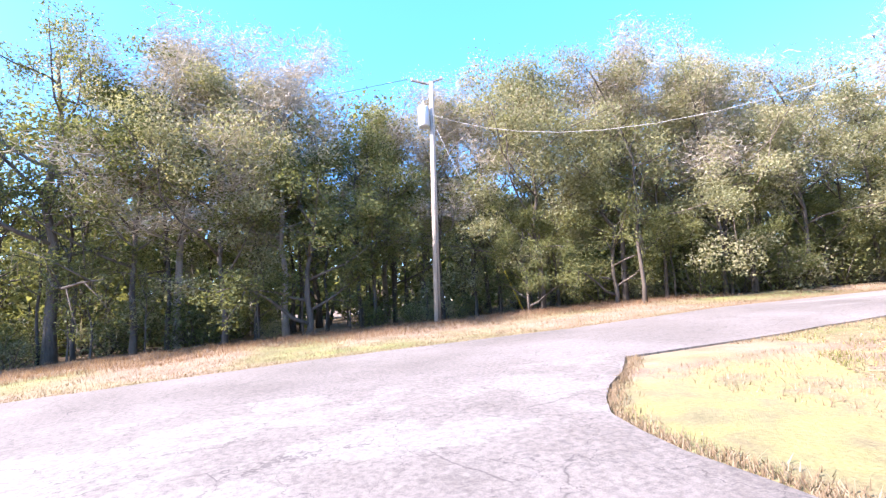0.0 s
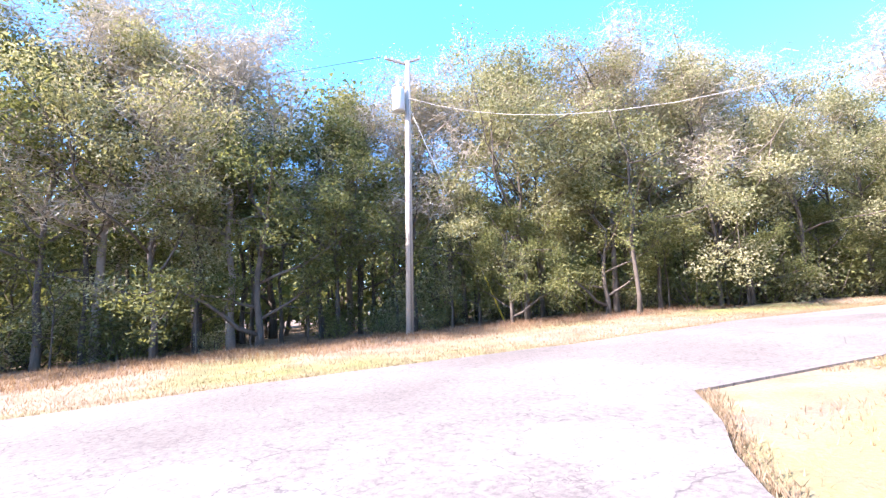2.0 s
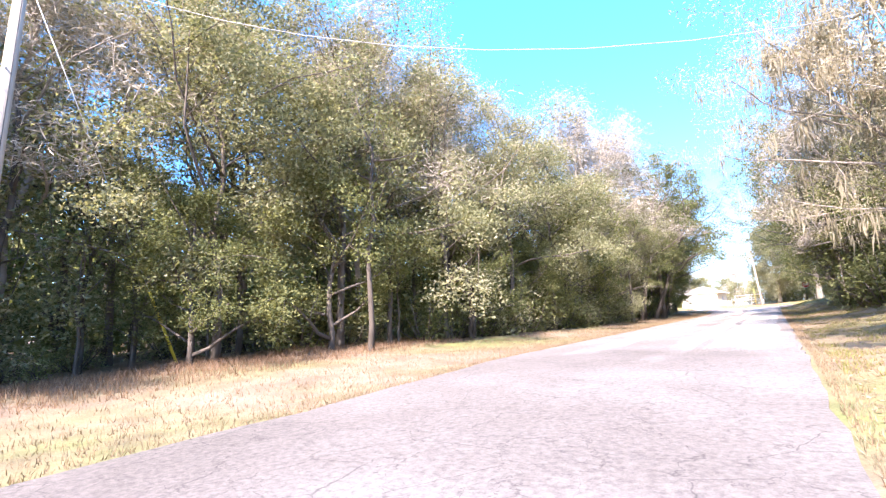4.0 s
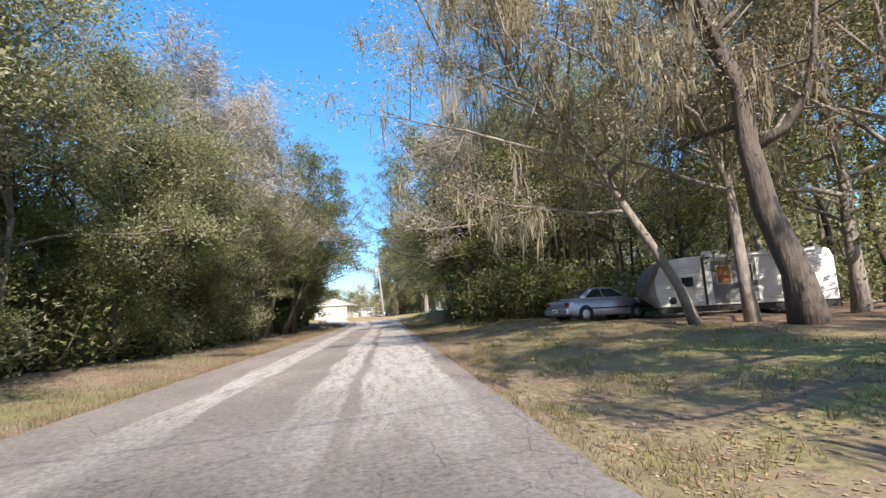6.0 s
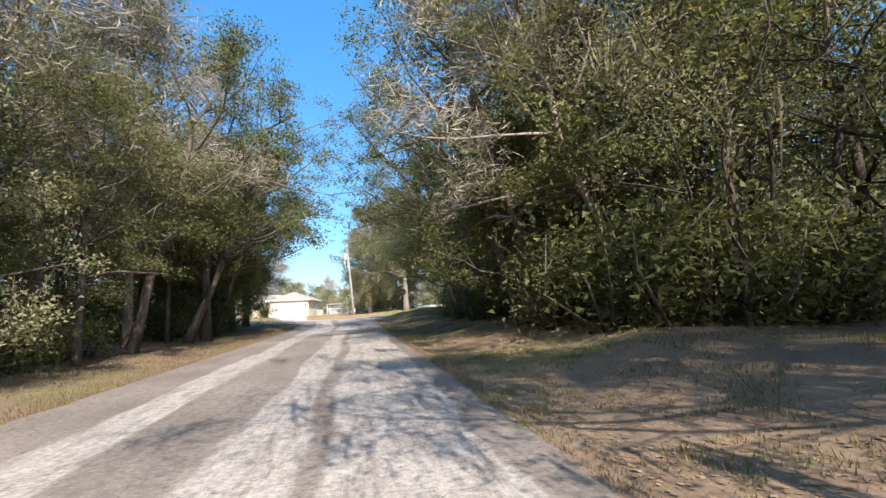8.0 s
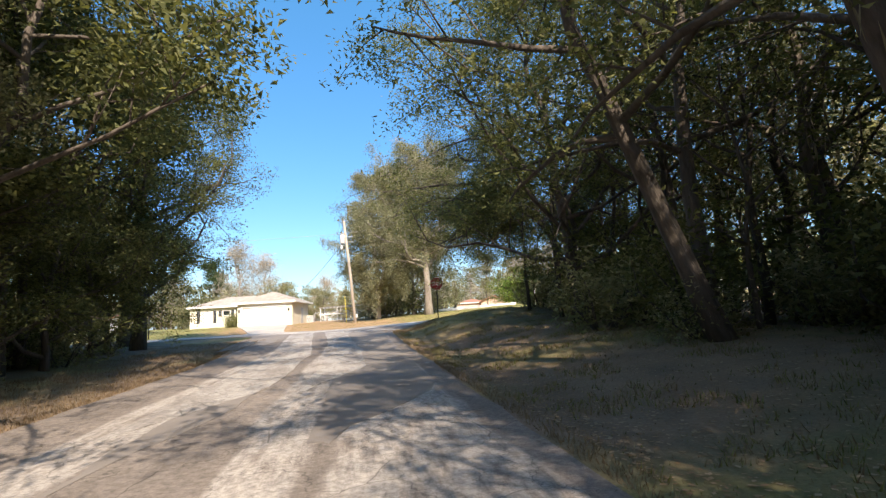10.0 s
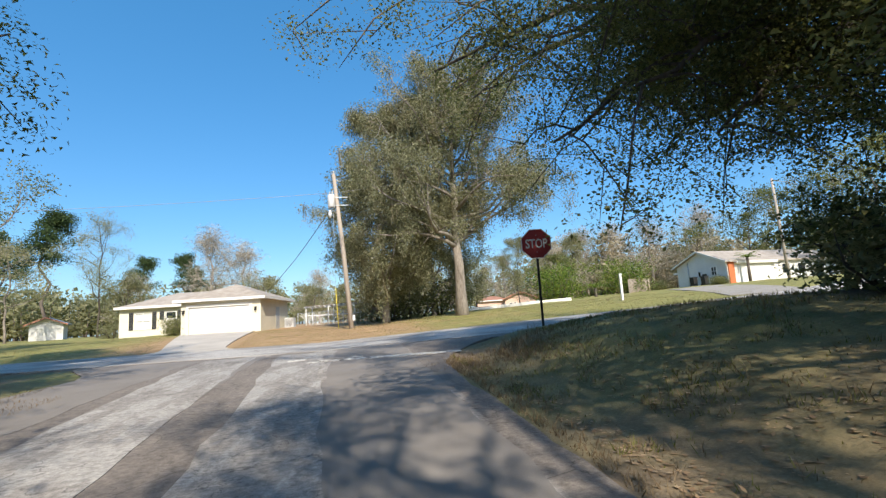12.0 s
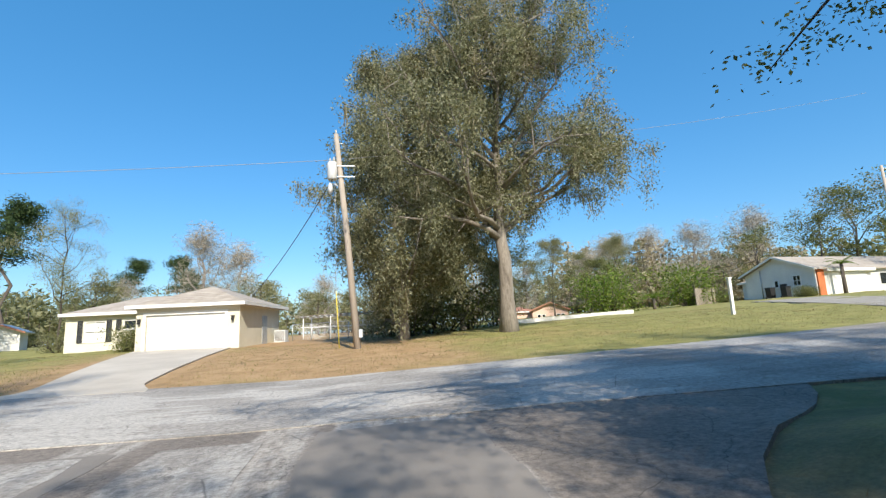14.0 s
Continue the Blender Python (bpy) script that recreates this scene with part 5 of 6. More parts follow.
def pole_east():
    x, y = 0.1, 22.55
    z = ground(x, y)
    p = empty("utility_pole", pose(x, y, z), "leaning pale wooden utility pole with transformer on the lawn", "utility pole")
    top = 10.9 - z
    tube("pole", [(0.02, 0, -0.4), (-0.40, 0, top * 0.5), (-0.87, 0, top)], [0.165, 0.145, 0.11], POLE_WOOD, p, 12)
    t = transformer(p, -1.05, -0.12, top - 2.3, 0.23, 0.85)
    arm = tube("lamp_arm", [(-0.72, 0, top - 2.7), (-0.9, -0.05, top - 2.5), (-1.15, -0.1, top - 2.5)], 0.025, GREY_METAL, p)
    tube("lamp_head", [(-1.15, -0.1, top - 2.45), (-1.15, -0.1, top - 2.6), (-1.15, -0.1, top - 2.72), (-1.15, -0.1, top - 2.95)], [0.04, 0.1, 0.12, 0.08], TRANSFORMER, p, 12)
    tube("top_pin", [(-0.87, 0, top), (-0.88, 0, top + 0.2)], [0.03, 0.05], PORCELAIN, p)
    tube("side_arm", [(-0.83, 0, top - 0.45), (-0.45, 0, top - 0.5)], 0.025, GREY_METAL, p)
    box("meter_box", 0.06, 0.22, -0.28, -0.12, 0.5, 0.85, TRANSFORMER, p, 0.01)
    return p


pole_east()
g2 = empty("guy_wire", pose(-0.75, 23.2, ground(-0.75, 23.2)), "upright yellow guy guard behind the pole", "guy wire")
tube("guard", [(0, 0, 0), (-0.12, 0, 2.7)], 0.022, YELLOW, g2)
tube("cable", [(-0.12, 0, 2.9), (-0.1, -0.55, 8.2)], 0.01, GREY_METAL, g2)
wire((-0.75, 22.5, 9.6), (-62.0, 25.0, 9.9), 0.9, 0.012, WIRE_PALE, "thin overhead wire along the street")
wire((-0.75, 22.5, 9.6), (41.7, 31.7, 19.2), 0.5, 0.011, WIRE_PALE, "thin overhead wire along the street")
wire((-0.95, 22.4, 8.6), tuple(at_house(-0.9, 4.2, 3.3)), 0.35, 0.022, WIRE, "black service wire down to the house roof")
p3 = empty("utility_pole", pose(42.0, 31.7, ground(42, 31.7)), "thin wooden utility pole behind the white house", "utility pole")
tube("pole", [(0, 0, -0.4), (-0.25, 0, 10.0)], [0.15, 0.1], POLE_WOOD, p3, 10)
tube("arm", [(-0.25, 0, 9.8), (2.2, 0.3, 9.7)], 0.03, GREY_METAL, p3)


def stop_sign(x, y, z_mid, turn, tilt, label):
    z = ground(x, y)
    s = empty("stop_sign", pose(x, y, z, 0, 0, turn), label, "stop sign")
    h = z_mid - z
    # perforated steel post
    bm = bmesh.new()
    add_box(bm, -0.028, -0.022, 0.0, 0.045, -0.3, h + 0.3)
    add_box(bm, 0.022, 0.028, 0.0, 0.045, -0.3, h + 0.3)
    add_box(bm, -0.028, 0.028, 0.0, 0.006, -0.3, h + 0.3)
    post = part("post", bm, DARK, s, "dark steel channel post")
    k = 0.381 / math.cos(math.pi / 8)

    def octagon(r, y0, y1):
        b = bmesh.new()
        lo = [b.verts.new((r * math.cos(math.pi / 8 + i * math.pi / 4), y0, h + r * math.sin(math.pi / 8 + i * math.pi / 4))) for i in range(8)]
        hi = [b.verts.new((v.co.x, y1, v.co.z)) for v in lo]
        b.faces.new(lo)
        b.faces.new(list(reversed(hi)))
        for i in range(8):
            b.faces.new((lo[i], hi[i], hi[(i + 1) % 8], lo[(i + 1) % 8]))
        return b
    plate = part("plate", octagon(k, -0.010, -0.004), SIGN_WHITE, s, "white bordered octagonal plate")
    face = part("face", octagon(k - 0.022, -0.0125, -0.0105), SIGN_RED, plate, "red sign face")
    cu = bpy.data.curves.new("word", "FONT")
    cu.body = "STOP"
    cu.align_x, cu.align_y = "CENTER", "CENTER"
    cu.size = 0.325
    cu.extrude = 0.0008
    cu.offset = 0.006
    cu.materials.append(SIGN_WHITE)
    word = new("word", cu)
    word.parent = plate
    word.matrix_basis = pose(0, -0.0150, h - 0.008, 90, 0, 0) @ Matrix.Diagonal((0.72, 1.0, 1.0, 1.0))
    for dz in (-0.22, 0.22):
        tube("bolt", [(0, -0.019, h + dz), (0, -0.012, h + dz)], 0.012, GREY_METAL, plate, 6)
    return s


stop_sign(5.08, 2.6, 2.77, -12, 0, "red octagonal stop sign on a dark steel post in the grass")
stop_sign(8.0, -70.75, 0.98, 82, 0, "faded red stop sign beside the side road")


# ---------- parked car ----------
def wheel(parent, x, y, r=0.30, w=0.19):
    s = 1 if y > 0 else -1
    t = tube("wheel", [(x, y - s * w / 2, r), (x, y - s * w * 0.42, r), (x, y + s * w * 0.42, r), (x, y + s * w / 2, r)], [r * 0.86, r, r, r * 0.86], RUBBER, parent, 22, "black tyre")
    rim = tube("rim", [(x, y + s * w * 0.40, r), (x, y + s * (w / 2 + 0.006), r), (x, y + s * (w / 2 + 0.018), r)], [r * 0.66, r * 0.62, r * 0.2], GREY_METAL, t, 18, "silver wheel rim")
    return t


def section(profile, width_low, width_top, material, parent, name, bevel=0.03, label=""):
    """A body part from a side outline (x, z), narrower towards the top."""
    zs = [z for x, z in profile]
    lo, hi = min(zs), max(zs)
    bm = bmesh.new()
    sides = []
    for s in (-1, 1):
        sides.append([bm.verts.new((x, s * 0.5 * (width_low + (width_top - width_low) * (z - lo) / (hi - lo)), z)) for x, z in profile])
    bm.faces.new(sides[0])
    bm.faces.new(list(reversed(sides[1])))
    n = len(profile)
    for i in range(n):
        bm.faces.new((sides[0][i], sides[1][i], sides[1][(i + 1) % n], sides[0][(i + 1) % n]))
    bmesh.ops.recalc_face_normals(bm, faces=bm.faces)
    if bevel:
        bmesh.ops.bevel(bm, geom=list(bm.edges), offset=bevel, segments=2, affect="EDGES", profile=0.6)
    return part(name, bm, material, parent, label, True)


def sedan(m):
    c = empty("car", m, "silver-lilac four-door sedan parked on the grass", "car")
    low = [(0.0, 0.34), (0.04, 0.62), (0.10, 0.86), (0.55, 0.93), (1.2, 0.94), (3.15, 0.92), (3.9, 0.80), (4.38, 0.66), (4.45, 0.46), (4.40, 0.26), (3.95, 0.22), (0.3, 0.22)]
    section(low, 1.70, 1.60, CAR_SILVER, c, "body", 0.10)
    cab = [(0.62, 0.92), (1.30, 1.36), (1.75, 1.41), (2.45, 1.39), (3.25, 0.92)]
    section(cab, 1.50, 1.14, CAR_SILVER, c, "cabin", 0.07)
    # glass, a little proud of the cabin
    for s in (-1, 1):
        for a in ([(0.98, 0.98), (1.40, 1.30), (1.78, 1.335), (1.82, 0.98)], [(1.90, 0.98), (1.87, 1.335), (2.40, 1.32), (2.96, 0.98)]):
            bm = bmesh.new()
            vs = []
            for off in (0.0, 0.02):
                vs.append([bm.verts.new((x, s * (0.5 * (1.50 + (1.14 - 1.50) * (z - 0.92) / 0.49) + 0.004 + off * 0.3), z)) for x, z in a])
            bm.faces.new(vs[0])
            bm.faces.new(list(reversed(vs[1])))
            for i in range(4):
                bm.faces.new((vs[0][i], vs[1][i], vs[1][(i + 1) % 4], vs[0][(i + 1) % 4]))
            part("side_window", bm, GLASS, c, "dark side window")
    for name, a, b, lab in (("rear_window", (0.72, 0.985), (1.22, 1.31), "dark rear window"), ("windscreen", (3.14, 0.99), (2.54, 1.34), "dark windscreen")):
        bm = bmesh.new()
        d = -0.012 if name == "rear_window" else 0.012
        q = [bm.verts.new(v) for v in ((a[0] + d, -0.62, a[1] + 0.012), (a[0] + d, 0.62, a[1] + 0.012), (b[0] + d, 0.53, b[1] + 0.012), (b[0] + d, -0.53, b[1] + 0.012))]
        f = bm.faces.new(q)
        ext = bmesh.ops.extrude_face_region(bm, geom=[f])
        for v in ext["geom"]:
            if isinstance(v, bmesh.types.BMVert):
                v.co.z -= 0.012
        part(name, bm, GLASS, c, lab)
    box("bumper", -0.07, 0.12, -0.80, 0.80, 0.30, 0.56, CAR_SILVER, c, 0.05, "rear bumper")
    box("bumper", 4.32, 4.50, -0.78, 0.78, 0.26, 0.52, CAR_SILVER, c, 0.05, "front bumper")
    box("side_trim", 0.9, 3.6, -0.862, -0.846, 0.50, 0.56, DARK, c, 0.0, "dark rubbing strip")
    box("side_trim", 0.9, 3.6, 0.846, 0.862, 0.50, 0.56, DARK, c, 0.0, "dark rubbing strip")
    for s in (-1, 1):
        box("tail_lamp", 0.02, 0.12, s * 0.68 - 0.12, s * 0.68 + 0.12, 0.66, 0.80, LAMP_RED, c, 0.02, "red tail lamp")
        box("headlamp", 4.28, 4.40, s * 0.62 - 0.16, s * 0.62 + 0.16, 0.58, 0.70, PALE_PANE, c, 0.02, "clear headlamp")
        box("mirror", 2.86, 3.02, s * 0.86 - 0.09, s * 0.86 + 0.09, 0.95, 1.09, CAR_SILVER, c, 0.02, "door mirror")
        box("door_handle", 1.62, 1.80, s * 0.815 - 0.02, s * 0.815 + 0.02, 0.80, 0.835, CAR_SILVER, c)
        for x in (0.86, 3.55):
            tube("wheel_arch", [(x, s * 0.70, 0.31), (x, s * 0.852, 0.31)], 0.365, DARK, c, 22)
            wheel(c, x, s * 0.76, 0.305)
    plate = box("number_plate", -0.085, -0.07, -0.16, 0.16, 0.40, 0.54, SIGN_WHITE, c, 0.0, "pale number plate")
    box("bar", -0.089, -0.085, -0.12, 0.12, 0.445, 0.495, DARK, plate)
    return c


CAR_X, CAR_Y = 7.05, -43.9
sedan(pose(CAR_X, CAR_Y, ground(CAR_X + 1, CAR_Y) - 0.02, 0, 0, 15) @ Matrix.Scale(0.92, 4))


# ---------- travel trailer ----------
def trailer(m):
    t = empty("travel_trailer", m, "old aluminium travel trailer with a rounded nose under the trees", "trailer")
    lo, hi, w = 0.42, 2.45, 2.2
    prof = [(0.75, lo), (0.30, lo + 0.38), (0.05, lo + 0.75), (0.0, 1.25), (0.12, 1.65), (0.42, 2.02), (0.85, 2.27), (1.35, 2.40), (2.0, hi), (6.6, hi), (6.9, 2.3), (7.0, 2.0), (7.0, lo)]
    section(prof, w, w, TRAILER_SKIN, t, "body", 0.04)
    # grey cap over the nose
    cap = [(0.72, lo + 0.02), (0.27, lo + 0.38), (0.02, lo + 0.75), (-0.03, 1.25), (0.09, 1.66), (0.40, 2.04), (0.84, 2.30), (1.34, 2.43), (1.5, 2.42), (1.02, 2.1), (0.80, 1.6), (0.80, 1.0), (0.98, lo + 0.02)]
    section(cap, w + 0.03, w + 0.03, TRAILER_GREY, t, "nose_cap", 0.0, "grey weathered nose cap")
    for s in (-1, 1):
        y = s * w / 2
        for k in range(11):
            z = 0.62 + k * 0.135 if k < 5 else 1.46 + (k - 5) * 0.12
            a = 1.05 if z < 1.9 else 1.3
            b = 2.62
            tube("rib", [(a, y + s * 0.004, z), (b, y + s * 0.004, z)], 0.012, TRAILER_SKIN, t, 5)
        for k in range(16):
            tube("rib", [(4.6, y + s * 0.004, 0.6 + k * 0.11), (6.9, y + s * 0.004, 0.6 + k * 0.11)], 0.012, TRAILER_SKIN, t, 5)
        box("panel", 2.95, 4.5, y - 0.012, y + 0.012, 0.5, 2.2, TRAILER_GREY, t, 0.0, "dull grey side panel")
        wdw = box("window", 1.78, 2.30, y - 0.02, y + 0.02, 1.18, 1.66, GREY_METAL, t, 0.01, "small framed window")
        box("pane", 1.83, 2.25, y - 0.026, y + 0.026, 1.23, 1.61, GLASS, wdw)
        wdw = box("window", 3.1, 3.65, y - 0.025, y + 0.025, 1.25, 2.0, GREY_METAL, t, 0.01, "window with an orange curtain")
        box("pane", 3.14, 3.61, y - 0.03, y + 0.03, 1.29, 1.96, CURTAIN, wdw)
        wdw = box("window", 3.9, 4.4, y - 0.025, y + 0.025, 1.25, 2.0, GREY_METAL, t, 0.01, "dark window beside the curtained one")
        box("pane", 3.94, 4.36, y - 0.03, y + 0.03, 1.29, 1.96, GLASS, wdw)
        box("corner_trim", 2.62, 2.72, y - 0.016, y + 0.016, 0.45, 2.4, DARK, t)
        tube("hatch", [(1.42, y - s * 0.01, 0.68), (1.42, y + s * 0.02, 0.68)], 0.15, DARK, t, 18, "dark round hatch")
        for x in (4.1, 4.9):
            wheel(t, x, s * (w / 2 - 0.18), 0.33)
    box("skirt", 0.9, 6.9, -w / 2 + 0.05, w / 2 - 0.05, 0.18, 0.42, DARK, t, 0.0, "dark chassis under the body")
    box("roof_unit", 2.7, 3.4, -0.35, 0.35, hi - 0.01, hi + 0.26, WHITE, t, 0.06, "white roof air conditioner")
    tube("awning", [(3.0, -w / 2 - 0.05, 2.33), (6.5, -w / 2 - 0.05, 2.33)], 0.055, WHITE, t)
    tube("drawbar", [(0.8, 0.3, 0.38), (-0.7, 0.0, 0.42)], 0.05, DARK, t)
    tube("drawbar", [(0.8, -0.3, 0.38), (-0.7, 0.0, 0.42)], 0.05, DARK, t)
    tube("jack", [(-0.55, 0, 0.0), (-0.55, 0, 0.75)], 0.035, DARK, t)
    tube("gas_bottle", [(-0.1, 0.0, 0.42), (-0.1, 0, 0.5), (-0.1, 0, 0.85), (-0.1, 0, 0.95)], [0.12, 0.15, 0.15, 0.06], TRANSFORMER, t, 14)
    return t


trailer(pose(10.55, -43.7, ground(11.2, -44.3) - 0.02, 0, 0, -33) @ Matrix.Scale(0.88, 4))


# ---------- fences, frames and small things ----------
def chain_fence():
    f = empty("chain_link_fence", pose(0, 0, 0), "chain-link fence with a pipe frame enclosure behind the garage", "fence")
    p0, p1 = at_house(0.3, 9.3), at_house(7.6, 8.6)
    d = p1 - p0
    for k in range(6):
        q = p0 + d * k / 5
        z = ground(q.x, q.y)
        tube("post", [(q.x, q.y, z - 0.2), (q.x, q.y, z + 1.25)], 0.03, GREY_METAL, f)
    a, b = p0.copy(), p1.copy()
    a.z, b.z = ground(a.x, a.y) + 1.22, ground(b.x, b.y) + 1.22
    tube("rail", [a, b], 0.022, GREY_METAL, f)
    vs, fs = [], []
    n = 90
    for k in range(n):
        for s in (-1, 1):
            u0, u1 = k / n, (k + s * 14) / n
            if not 0 <= u1 <= 1:
                continue
            c0, c1 = p0 + d * u0, p0 + d * u1
            add_tube(vs, fs, [(c0.x, c0.y, ground(c0.x, c0.y) + 0.03), (c1.x, c1.y, ground(c1.x, c1.y) + 1.2)], [0.004, 0.004], 3, False)
    tagged(mesh_ob("mesh", vs, fs, GREY_METAL, f), "thin diamond wire mesh", "", "", "stuff")
    # frame of pale pipes behind it
    e = empty("pergola", pose(*at_house(0.6, 11.2), 0, 0, -8.4), "frame of pale pipes and slats behind the fence", "pergola")
    for x in (0, 2.2, 4.4, 6.4):
        for y in (0, 2.6):
            tube("post", [(x, y, -0.2), (x, y, 2.0)], 0.045, WHITE, e)
    for y in (0, 2.6):
        tube("beam", [(-0.2, y, 2.02), (6.6, y, 2.25)], 0.05, WHITE, e)
        tube("beam", [(-0.2, y, 1.2), (6.6, y, 1.2)], 0.03, WHITE, e)
    for k in range(14):
        box("slat", k * 0.48, k * 0.48 + 0.3, -0.3, 2.9, 2.10 + 0.016 * k, 2.13 + 0.016 * k, FENCE_WOOD, e)


chain_fence()


def picket_fence():
    f = empty("wooden_fence", pose(0, 0, 0), "weathered wooden board fence beside the white house", "fence")
    a, b = Vector((29.6, 39.6)), Vector((35.0, 44.6))
    n = 44
    vs = [(-0.06, -0.01, 0), (0.06, -0.01, 0), (0.06, 0.01, 0), (-0.06, 0.01, 0), (-0.06, -0.01, 1.6), (0.06, -0.01, 1.6), (0.06, 0.01, 1.6), (-0.06, 0.01, 1.6)]
    fs = [(0, 1, 5, 4), (1, 2, 6, 5), (2, 3, 7, 6), (3, 0, 4, 7), (4, 5, 6, 7), (3, 2, 1, 0)]
    first = None
    for k in range(n):
        q = a.lerp(b, k / (n - 1))
        if first is None:
            ob = first = mesh_ob("board", vs, fs, FENCE_WOOD, f)
        else:
            ob = new("board", first.data)
            ob.parent = f
        ob.matrix_basis = pose(q.x, q.y, ground(q.x, q.y) - 0.05, 0, 0, 43)
    tube("rail", [(a.x, a.y + 0.05, ground(a.x, a.y) + 1.2), (b.x, b.y + 0.05, ground(b.x, b.y) + 1.2)], 0.04, FENCE_WOOD, f)
    tube("gate_post", [(b.x + 0.2, b.y - 0.1, ground(b.x, b.y) - 0.2), (b.x + 0.2, b.y - 0.1, ground(b.x, b.y) + 1.6)], 0.12, FENCE_WOOD, f)


picket_fence()


def low_wall():
    w = empty("garden_wall", pose(0, 0, 0), "low white garden wall along the lawn", "wall")
    pts = [(9.5, 36.0), (13.5, 36.2), (17.5, 35.4), (20.5, 34.5)]
    for (xa, ya), (xb, yb) in zip(pts, pts[1:]):
        n = 5
        for k in range(n):
            x0, y0 = xa + (xb - xa) * k / n, ya + (yb - ya) * k / n
            ln = math.hypot(xb - xa, yb - ya) / n
            box("block", 0.004, ln - 0.004, -0.1, 0.1, -0.3, 0.3, STUCCO_WHITE, w, 0.01, "", pose(x0, y0, ground(x0, y0), 0, 0, math.degrees(math.atan2(yb - ya, xb - xa))))


low_wall()
wp = empty("white_post", pose(18.3, 21.6, ground(18.3, 21.6)), "slim white wooden post at the lawn's edge", "post")
box("post", -0.07, 0.07, -0.07, 0.07, -0.2, 1.75, WHITE, wp, 0.01)
box("cap", -0.1, 0.1, -0.1, 0.1, 1.75, 1.82, WHITE, wp, 0.02)


def yard_light(x, y):
    p = empty("mailbox_post", pose(x, y, ground(x, y), 0, 0, 10), "dark mailbox on a thin post beside the street", "mailbox")
    tube("post", [(0, 0, -0.2), (0, 0, 1.75)], 0.05, DARK, p)
    bm = bmesh.new()
    add_box(bm, -0.28, 0.28, -0.14, 0.14, 1.75, 2.05, 0.05)
    part("box", bm, DARK, p)


yard_light(-15.6, 15.2)
for x, y, r in ((39.6, 40.4, 5), (39.4, 42.0, 5)):
    b = empty("wheelie_bin", pose(x, y, ground(x, y), 0, 0, r), "dark wheeled rubbish bin against the white house", "bin", "bins by the white house")
    prism("body", [(-0.25, 0.06), (0.25, 0.06), (0.3, 1.0), (-0.3, 1.0)], -0.3, 0.3, DARK, b, 0.02)
    box("lid", -0.33, 0.33, -0.34, 0.34, 1.0, 1.07, DARK, b, 0.02)
    for s in (-1, 1):
        tube("wheel", [(s * 0.26, 0.26, 0.1), (s * 0.32, 0.26, 0.1)], 0.1, RUBBER, b, 12)


# ---------- single trees and bushes by the houses ----------
def big_oaks():
    for seed, x, y, h, r, g, first, limbs, lab in ((51, 7.6, 24.0, 18.0, 6.3, 0.40, 0.30, 42, "very tall oak with wispy olive foliage on the lawn"), (52, 2.5, 26.6, 17.2, 4.0, 0.24, 0.08, 40, "tall oak with drooping grey-olive foliage behind the pole"),
                                                   (53, 7.0, 33.0, 9.0, 4.5, 0.22, 0.1, 16, "smaller oak in the shade of the tall ones")):
        t = grow_tree("large_oak", seed, h, r, g, lab, "tree", (0.0, 0.0), first, limbs, 8, 120, 0.15, 0.28, 0.6, 0.36, LEAF_LAWN, BARK_PALE, 12, 1.0, False, 0.98, 0.5, 0.3, (), 110, 0.95)
        t.matrix_basis = pose(x, y, ground(x, y))
        tagged(t, "", "", "oaks on the lawn")


big_oaks()


def pine(name, seed, h, r, label):
    rng = np.random.default_rng(seed)
    root = empty(name, pose(0, 0, 0), label, "tree")
    vs, fs, tips = [], [], []
    path = [Vector((rng.normal() * 0.1 * i, rng.normal() * 0.1 * i, h * i / 7)) for i in range(8)]
    path[0].z = -0.3
    add_tube(vs, fs, path, [0.22 * (1 - 0.11 * i) for i in range(8)], 8)
    for k in range(34):
        s = 0.60 + 0.40 * rng.random()
        q = s * 7 - 1e-6
        p = path[int(q)].lerp(path[min(7, int(q) + 1)], q - int(q))
        a = rng.random() * 6.28
        ln = r * (0.4 + 0.7 * rng.random()) * (1.15 - 0.6 * (s - 0.60) / 0.40)
        e = p + Vector((math.cos(a) * ln, math.sin(a) * ln, ln * 0.25 * rng.random()))
        add_tube(vs, fs, [p, p.lerp(e, 0.5) - Vector((0, 0, 0.15)), e], [0.06, 0.04, 0.012], 5)
        tips += [tuple(e), tuple(p.lerp(e, 0.75)), tuple(p.lerp(e, 0.55))]
    mesh_ob("trunk", vs, fs, BARK, root, True)
    leafage("crown", leaf_cards(rng, tips, 90, (0.5, 0.5, 0.36), 0.36, -0.2, 0.18), LEAF_PINE, root)
    return root


PINE = pine("pine_tree", 61, 14.0, 2.6, "tall pine with a rounded tuft of dark needles")
PROTOS.append(PINE)
for x, y, s, k in ((-42.0, 96.0, 1.05, 0.0), (-33.5, 98.0, 1.1, 2.0), (-36.0, 56.0, 1.1, 1.0), (-50.0, 70.0, 1.1, 4.0), (-33.0, 104.0, 0.9, 3.0)):
    place(PINE, x, y, k, s, 0.0, "", "pines behind the houses")
far = np.random.default_rng(77)
FAR = grow_tree("far_tree", 18, 10.0, 3.8, 0.16, "distant mixed tree behind the houses", first=0.08, limbs=12, subs=3, per=44, leaf=0.34, slim=0.30, clump=0.62, leaves=LEAF_OLIVE, dry=0.3)
FAR_BARE = grow_tree("far_tree", 19, 10.5, 3.6, 0.16, "distant pale bare tree behind the houses", first=0.12, limbs=16, subs=5, per=26, leaf=0.56, slim=0.045, droop=-0.3, clump=0.55, leaves=LEAF_PALE, bark=TWIG, rise=0.8)
PROTOS += [FAR, FAR_BARE]
